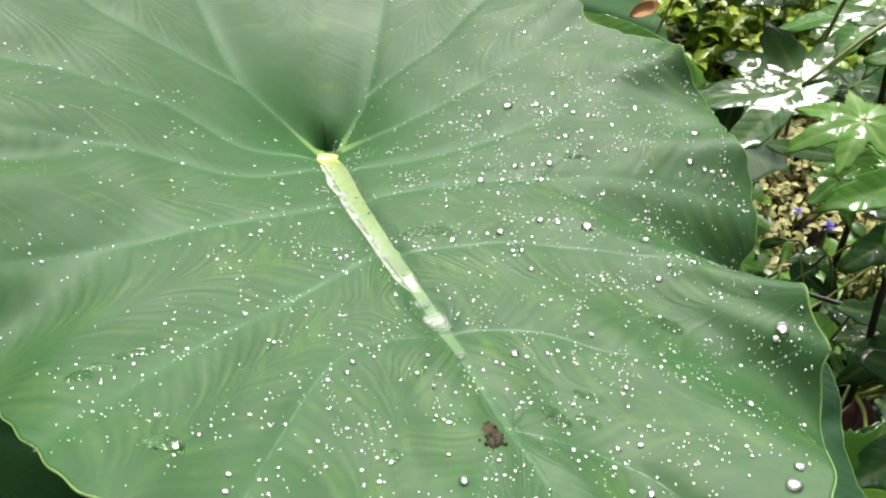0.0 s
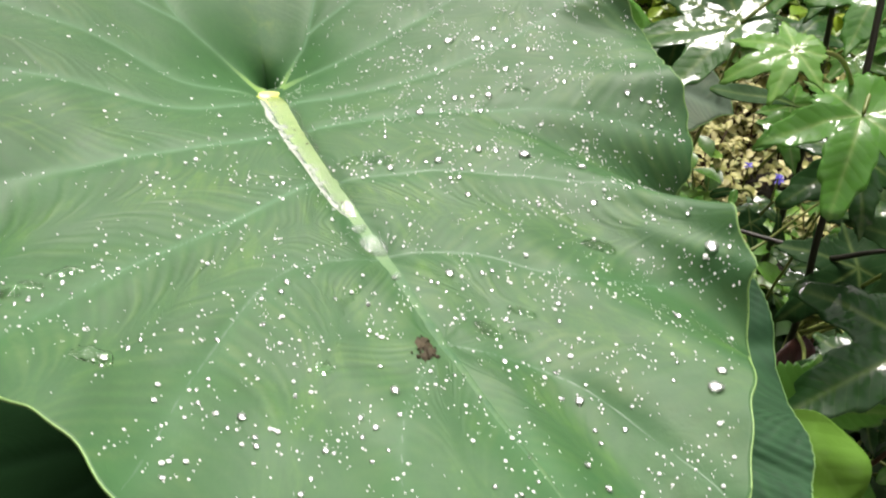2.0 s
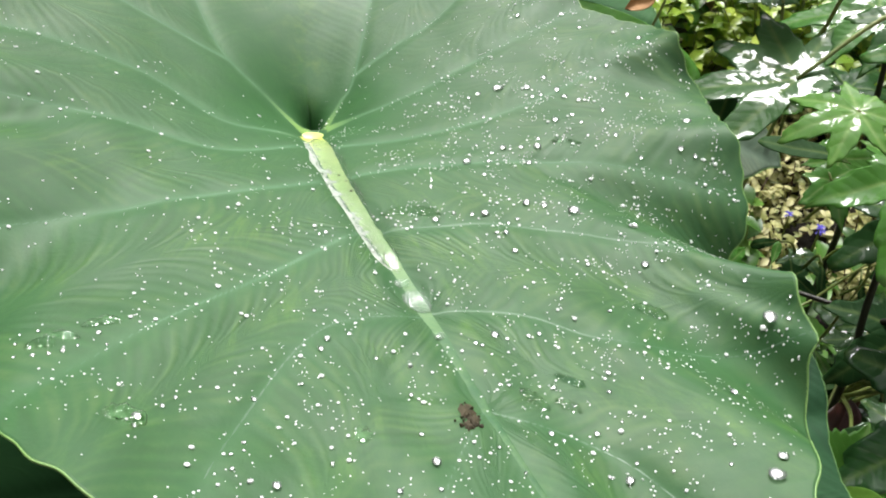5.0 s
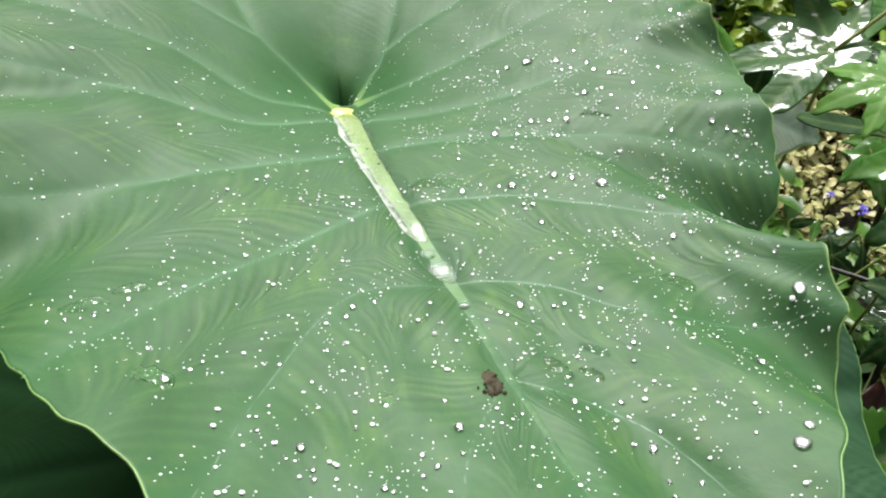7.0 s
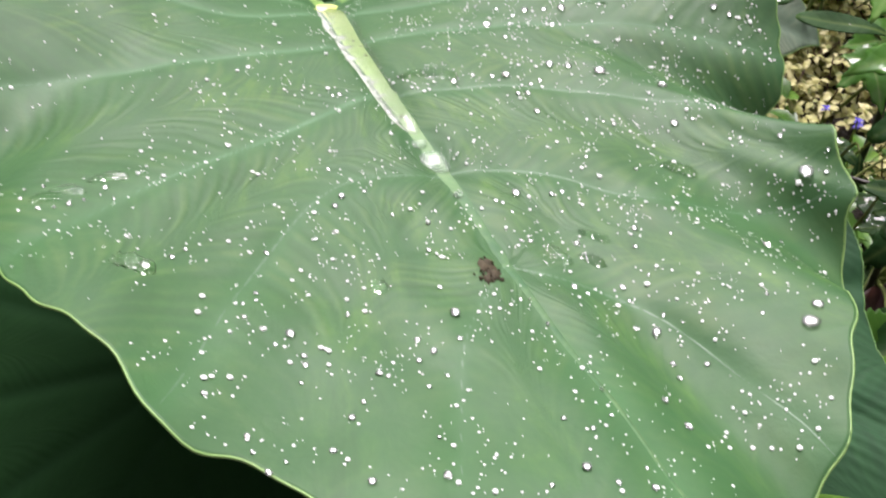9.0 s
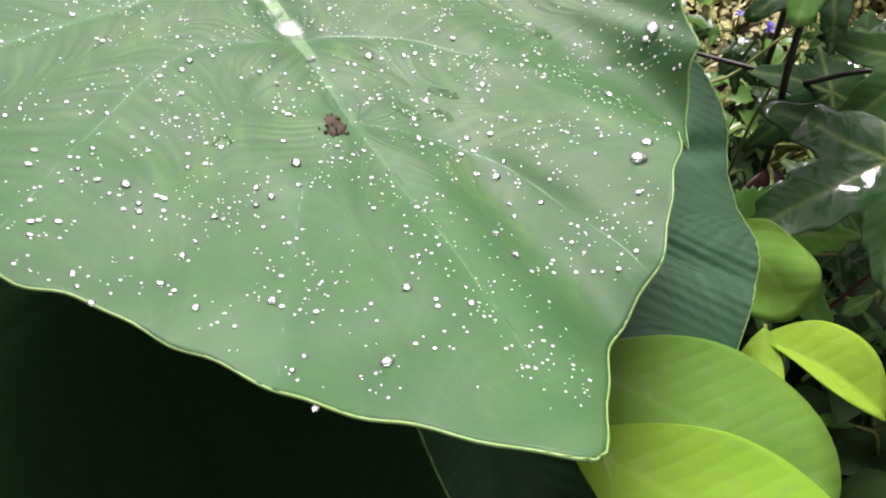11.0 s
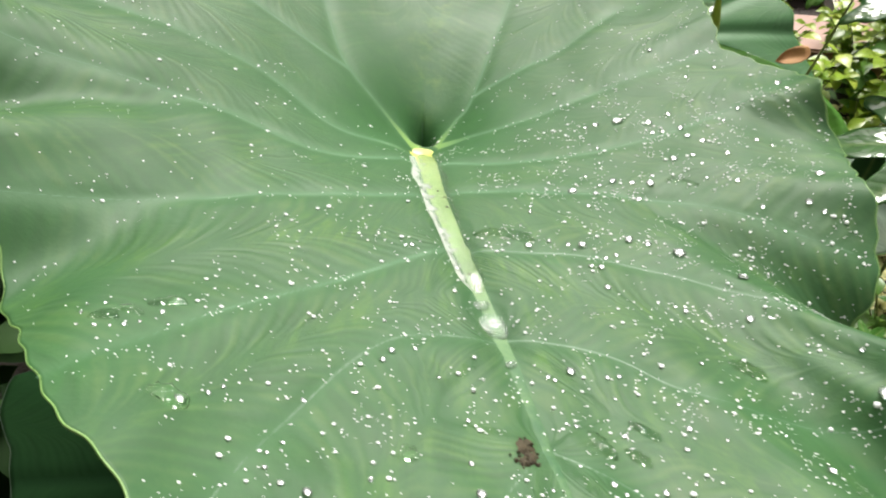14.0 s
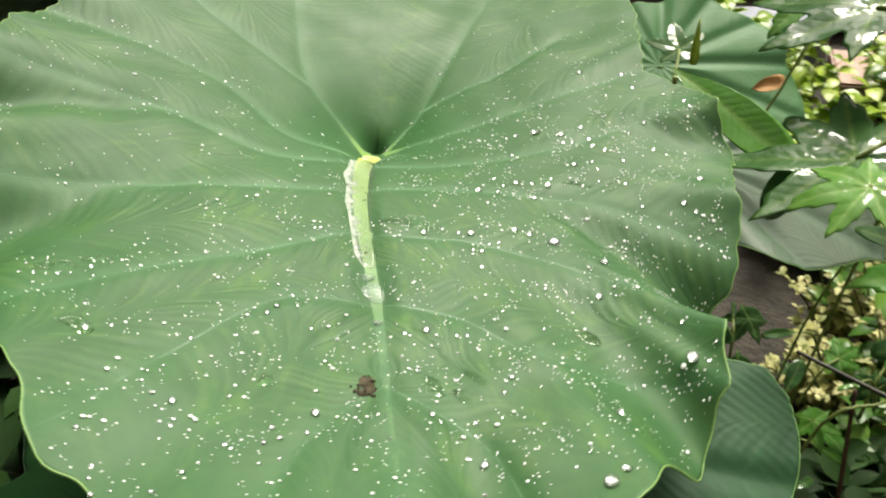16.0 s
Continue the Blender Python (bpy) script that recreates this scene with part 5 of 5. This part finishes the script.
def build_low_shrub():
    """Crowded wet foliage between the taro stalks and the dark stem."""
    s = empty("lobed_shrub", pose(0.40, 0.58, 0.0), "crowded low shrub of wet dark and mid-green leaves", "shrub")
    for k in range(3):
        stem_on(s, [(0.40 + 0.03 * k, 0.58 - 0.06 * k, 0.0), (0.38 + 0.05 * k, 0.56 - 0.07 * k, 0.3), (0.35 + 0.07 * k, 0.60 - 0.11 * k, 0.56)], 0.004, 0.002, TWIG_BROWN)
    rng = random.Random(63)
    for k in range(190):
        x, y = rng.uniform(0.24, 0.76), rng.uniform(0.22, 0.90)
        z = rng.uniform(0.24, 0.56)
        a = rng.uniform(0, 6.283)
        if y > 0.53 + (0.7 - z) * 1.03 and rng.random() > 0.12:      # the bed is open towards the pale ground cover
            continue
        hub = (x, y, z)
        tip = (x + 0.1 * math.cos(a), y + 0.1 * math.sin(a), z)
        up = (-0.10 + rng.gauss(0, 0.25), -0.34 + rng.gauss(0, 0.22), 1)
        kind = rng.choice(("palm5", "oval", "oval"))
        back = 0.04 if kind == "oval" else 0.05
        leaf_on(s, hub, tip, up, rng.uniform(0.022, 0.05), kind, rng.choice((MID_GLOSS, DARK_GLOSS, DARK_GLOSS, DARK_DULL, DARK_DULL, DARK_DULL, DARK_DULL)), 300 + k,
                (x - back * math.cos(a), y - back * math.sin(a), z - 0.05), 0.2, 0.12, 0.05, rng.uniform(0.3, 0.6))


build_low_shrub()


def build_strap_plant():
    """The plant with long green pointed leaves behind the shrub."""
    s = empty("broad_leaf_plant", pose(0.14, 0.86, 0.0), "plant with smooth pointed mid-green leaves", "plant")
    stem_on(s, [(0.14, 0.88, 0.0), (0.135, 0.87, 0.4), (0.13, 0.85, 0.74)], 0.006, 0.003, TWIG_GREEN)
    leaf_on(s, (0.125, 0.800, 0.780), (0.255, 0.672, 0.800), (-0.1, -0.5, 1), 0.165, "oval", MID_GLOSS, 21, None, 0.05, 0.15, 0.02, 0.36)
    leaf_on(s, (0.128, 0.98, 0.705), (0.112, 1.03, 0.715), (0.0, -0.4, 1), 0.05, "palm5", DARK_GLOSS, 23, (0.13, 0.86, 0.68), 0.1, 0.15, 0.02)
    p = spline([(0.147, 0.927, 0.715), (0.147, 0.935, 0.735), (0.146, 0.945, 0.765)], 10)
    tagged(part("flower_spike", mesh("flower_spike", *tube(p, [0.004, 0.0055, 0.006, 0.006, 0.0055, 0.005, 0.004, 0.003, 0.002, 0.0008], 8), YELLOW_LEAVES), s, "slender yellow-green bud spike",
                s.matrix_basis.inverted()))


build_strap_plant()


def build_lime_plant():
    s = empty("lime_plant", pose(0.30, 0.20, 0.0), "young plant with soft lime-green oval leaves", "plant")
    stem_on(s, [(0.30, 0.22, 0.0), (0.275, 0.21, 0.45), (0.262, 0.20, 0.70)], 0.005, 0.003, TWIG_GREEN)
    leaf_on(s, (0.120, 0.138, 0.838), (0.225, 0.078, 0.822), (0.05, 0.05, 1), 0.128, "oval", SOFT_GREEN, 31, (0.262, 0.20, 0.64), 0.12, 0.10, 0.03, 0.95)
    leaf_on(s, (0.112, 0.098, 0.846), (0.215, 0.035, 0.830), (0.0, 0.1, 1), 0.132, "oval", LIME, 35, (0.262, 0.20, 0.62), 0.12, 0.12, 0.03, 0.75)
    leaf_on(s, (0.244, 0.186, 0.764), (0.306, 0.150, 0.752), (0.1, 0.2, 1), 0.078, "oval", LIME, 32, (0.262, 0.20, 0.68), 0.25, 0.55, 0.03, 0.85)
    leaf_on(s, (0.247, 0.190, 0.768), (0.230, 0.140, 0.760), (-0.2, 0.0, 1), 0.056, "oval", LIME, 33, (0.262, 0.20, 0.68), 0.15, 0.30, 0.03, 0.62)
    leaf_on(s, (0.240, 0.262, 0.768), (0.282, 0.203, 0.756), (-0.05, -0.2, 1), 0.068, "oval", SOFT_GREEN, 34, (0.268, 0.21, 0.60), 0.15, 0.10, 0.09, 1.15)


build_lime_plant()


def build_dry_bits():
    m = frame_at((0.217, 0.905, 0.705), (0.235, 0.915, 0.700), (0, -0.5, 1))
    me = leaf_mesh("dry_leaf", plain_outline(0.9), 0.03, DRY_MAT, ONE, -0.6, 0.5, 0.1, 41, 40, 8)
    tagged(part("dry_leaf", me, None, "", m), "curled orange-brown dry leaf caught in the foliage", "dry leaf")
    me = leaf_mesh("fallen_leaf", plain_outline(0.8), 0.085, RED_MAT, ONE, 0.5, 0.5, 0.12, 42, 60, 8)
    tagged(part("fallen_leaf", me, None, "", frame_at((0.395, 0.47, 0.560), (0.36, 0.40, 0.560), (0.5, -0.2, 1))), "dull red-brown wilted leaf on the shrub", "dry leaf")


build_dry_bits()

# ---------------------------------------------------------------- low planting


def small_leaf(p, d, up, size, width):
    """Verts and faces of one pointed blade, folded along its rib."""
    d = Vector(d).normalized()
    s = d.cross(Vector(up))
    if s.length < 1e-3:
        s = d.cross(Vector((1, 0, 0)))
    s.normalize()
    n = s.cross(d)
    p = Vector(p)
    rows = [(0.0, 0.05, 0.0), (0.25, 0.75, 0.01), (0.5, 1.0, -0.01), (0.78, 0.62, -0.07), (1.0, 0.03, -0.17)]
    verts, faces = [], []
    for u, w, z in rows:
        c = p + d * (u * size) + n * (z * size)
        verts += [c - s * (w * width * size) + n * (0.10 * w * size), c, c + s * (w * width * size) + n * (0.10 * w * size)]
    for i in range(len(rows) - 1):
        faces += [(3 * i, 3 * i + 1, 3 * i + 4, 3 * i + 3), (3 * i + 1, 3 * i + 2, 3 * i + 5, 3 * i + 4)]
    return verts, faces


def low_plant(name, x, y, height, stems, per_stem, leaf, width, spread, material, stem_mat, label, rng, group=""):
    z0 = float(ground_height(x, y)) - 0.005
    ob = empty(name, pose(x, y, z0), label, "plant", group)
    leaf_pieces = []
    for _ in range(stems):
        a = rng.uniform(0, 6.283)
        lean = spread * rng.uniform(0.2, 1)
        h = height * rng.uniform(0.6, 1.1)
        tip = (lean * math.cos(a), lean * math.sin(a), h)
        path = spline([(0, 0, 0), (tip[0] * 0.35, tip[1] * 0.35, h * 0.55), tip], 8)
        part("stem", mesh("stem", *tube(path, np.linspace(0.0028, 0.001, 8), 5), stem_mat), ob)
        for k in range(per_stem):
            u = rng.uniform(0.3, 1.0)
            q = path[min(7, int(u * 7.99))]
            b = rng.uniform(0, 6.283)
            d = (math.cos(b), math.sin(b), rng.uniform(-0.35, 0.55))
            leaf_pieces.append(small_leaf(q, d, (rng.uniform(-0.3, 0.3), rng.uniform(-0.3, 0.3), 1), leaf * rng.uniform(0.6, 1.25), width))
    tagged(part("foliage", mesh("foliage", *join(leaf_pieces), material), ob), kind="stuff")
    return ob


def build_low_plants():
    rng = random.Random(21)
    # cream and yellow ground cover in the open patch
    for i in range(96):
        x, y = rng.uniform(0.40, 1.05), rng.uniform(1.02, 1.80)
        low_plant("ground_cover", x, y, rng.uniform(0.06, 0.20), 9, 20, 0.020, 0.30, 0.10, PALE_LEAVES, TWIG_BROWN, "low plant with pale cream-yellow small leaves", rng, "pale ground cover")
    for i in range(9):
        x, y = rng.uniform(0.42, 0.85), rng.uniform(0.85, 1.3)
        low_plant("green_herb", x, y, rng.uniform(0.12, 0.26), 4, 8, 0.05, 0.30, 0.12, GREEN_LEAVES, TWIG_GREEN, "leafy green garden herb with narrow leaves", rng, "green herbs")
    for i in range(14):
        x, y = rng.uniform(0.6, 1.2), rng.uniform(1.5, 1.95)
        low_plant("green_herb", x, y, rng.uniform(0.14, 0.30), 5, 8, 0.06, 0.26, 0.12, GREEN_LEAVES, TWIG_GREEN, "leafy green garden herb with narrow leaves", rng, "green herbs")
    for i in range(46):
        x, y = rng.uniform(0.20, 1.15), rng.uniform(1.50, 2.15)
        low_plant("yellow_green_shrub", x, y, rng.uniform(0.24, 0.42) if x > 0.7 else rng.uniform(0.18, 0.32), 6, 13, 0.045, 0.34, 0.16, YELLOW_LEAVES, TWIG_GREEN, "small shrub with bright yellow-green leaves", rng, "yellow-green shrubs")
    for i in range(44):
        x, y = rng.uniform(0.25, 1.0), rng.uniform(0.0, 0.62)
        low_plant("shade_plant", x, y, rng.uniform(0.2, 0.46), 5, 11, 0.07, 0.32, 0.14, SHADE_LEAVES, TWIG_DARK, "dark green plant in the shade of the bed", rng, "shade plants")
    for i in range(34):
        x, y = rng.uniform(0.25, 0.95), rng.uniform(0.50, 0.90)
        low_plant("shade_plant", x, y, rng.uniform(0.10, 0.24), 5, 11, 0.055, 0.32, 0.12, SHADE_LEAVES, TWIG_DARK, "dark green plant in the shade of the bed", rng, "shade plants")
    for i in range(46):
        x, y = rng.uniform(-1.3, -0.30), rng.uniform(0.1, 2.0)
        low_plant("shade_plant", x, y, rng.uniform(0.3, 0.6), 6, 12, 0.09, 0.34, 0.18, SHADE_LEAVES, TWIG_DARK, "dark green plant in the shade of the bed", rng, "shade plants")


build_low_plants()


def build_flowers():
    rng = random.Random(5)
    for x, y, z in ((0.694, 1.12, 0.144), (0.688, 1.115, 0.160), (0.652, 1.165, 0.140), (0.80, 1.06, 0.12)):
        fl = empty("blue_flower", pose(x, y, z), "small violet-blue flower above the ground cover", "flower", "blue flowers")
        inv = Vector((x, y, z))
        path = spline([(0.01, 0.01, -z - 0.01), (0.006, 0.004, -z * 0.5), (0, 0, 0)], 8)
        part("flower_stem", mesh("flower_stem", *tube(path, [0.0014] * 8, 5), TWIG_GREEN), fl)
        for k in range(7):
            a = 6.283 * k / 7 + rng.uniform(-0.2, 0.2)
            v, f = small_leaf((0, 0, 0.002 * (k % 2)), (math.cos(a), math.sin(a), rng.uniform(-0.1, 0.7)), (0, 0, 1), rng.uniform(0.008, 0.014), 0.24)
            part("petal", mesh("petal", v, f, BLUE_MAT), fl)


build_flowers()


def build_grass_stalks():
    rng = random.Random(9)
    lines = [((0.30, 0.52, 0.55), (0.42, 0.56, 0.67)), ((0.33, 0.80, 0.45), (0.46, 0.84, 0.88)), ((0.20, 0.80, 0.60), (0.30, 0.90, 0.92)),
             ((0.44, 0.62, 0.40), (0.40, 0.54, 0.66)), ((0.36, 0.70, 0.86), (0.58, 0.74, 0.84)), ((0.55, 0.95, 0.10), (0.70, 0.90, 0.32))]
    for a, b in lines:
        a, b = Vector(a), Vector(b)
        root = Vector((a.x + rng.uniform(-0.05, 0.05), a.y + 0.05, -0.01))
        ob = tagged(part("grass_stalk", mesh("grass_stalk", *tube(spline([tuple(root), tuple(a), tuple((a + b) / 2 + Vector((0, 0, 0.01))), tuple(b)], 16), np.linspace(0.0022, 0.001, 16), 6), TWIG_GREEN)),
                    "thin yellow-green bare stalk among the leaves", "stalk", "bare stalks")


build_grass_stalks()
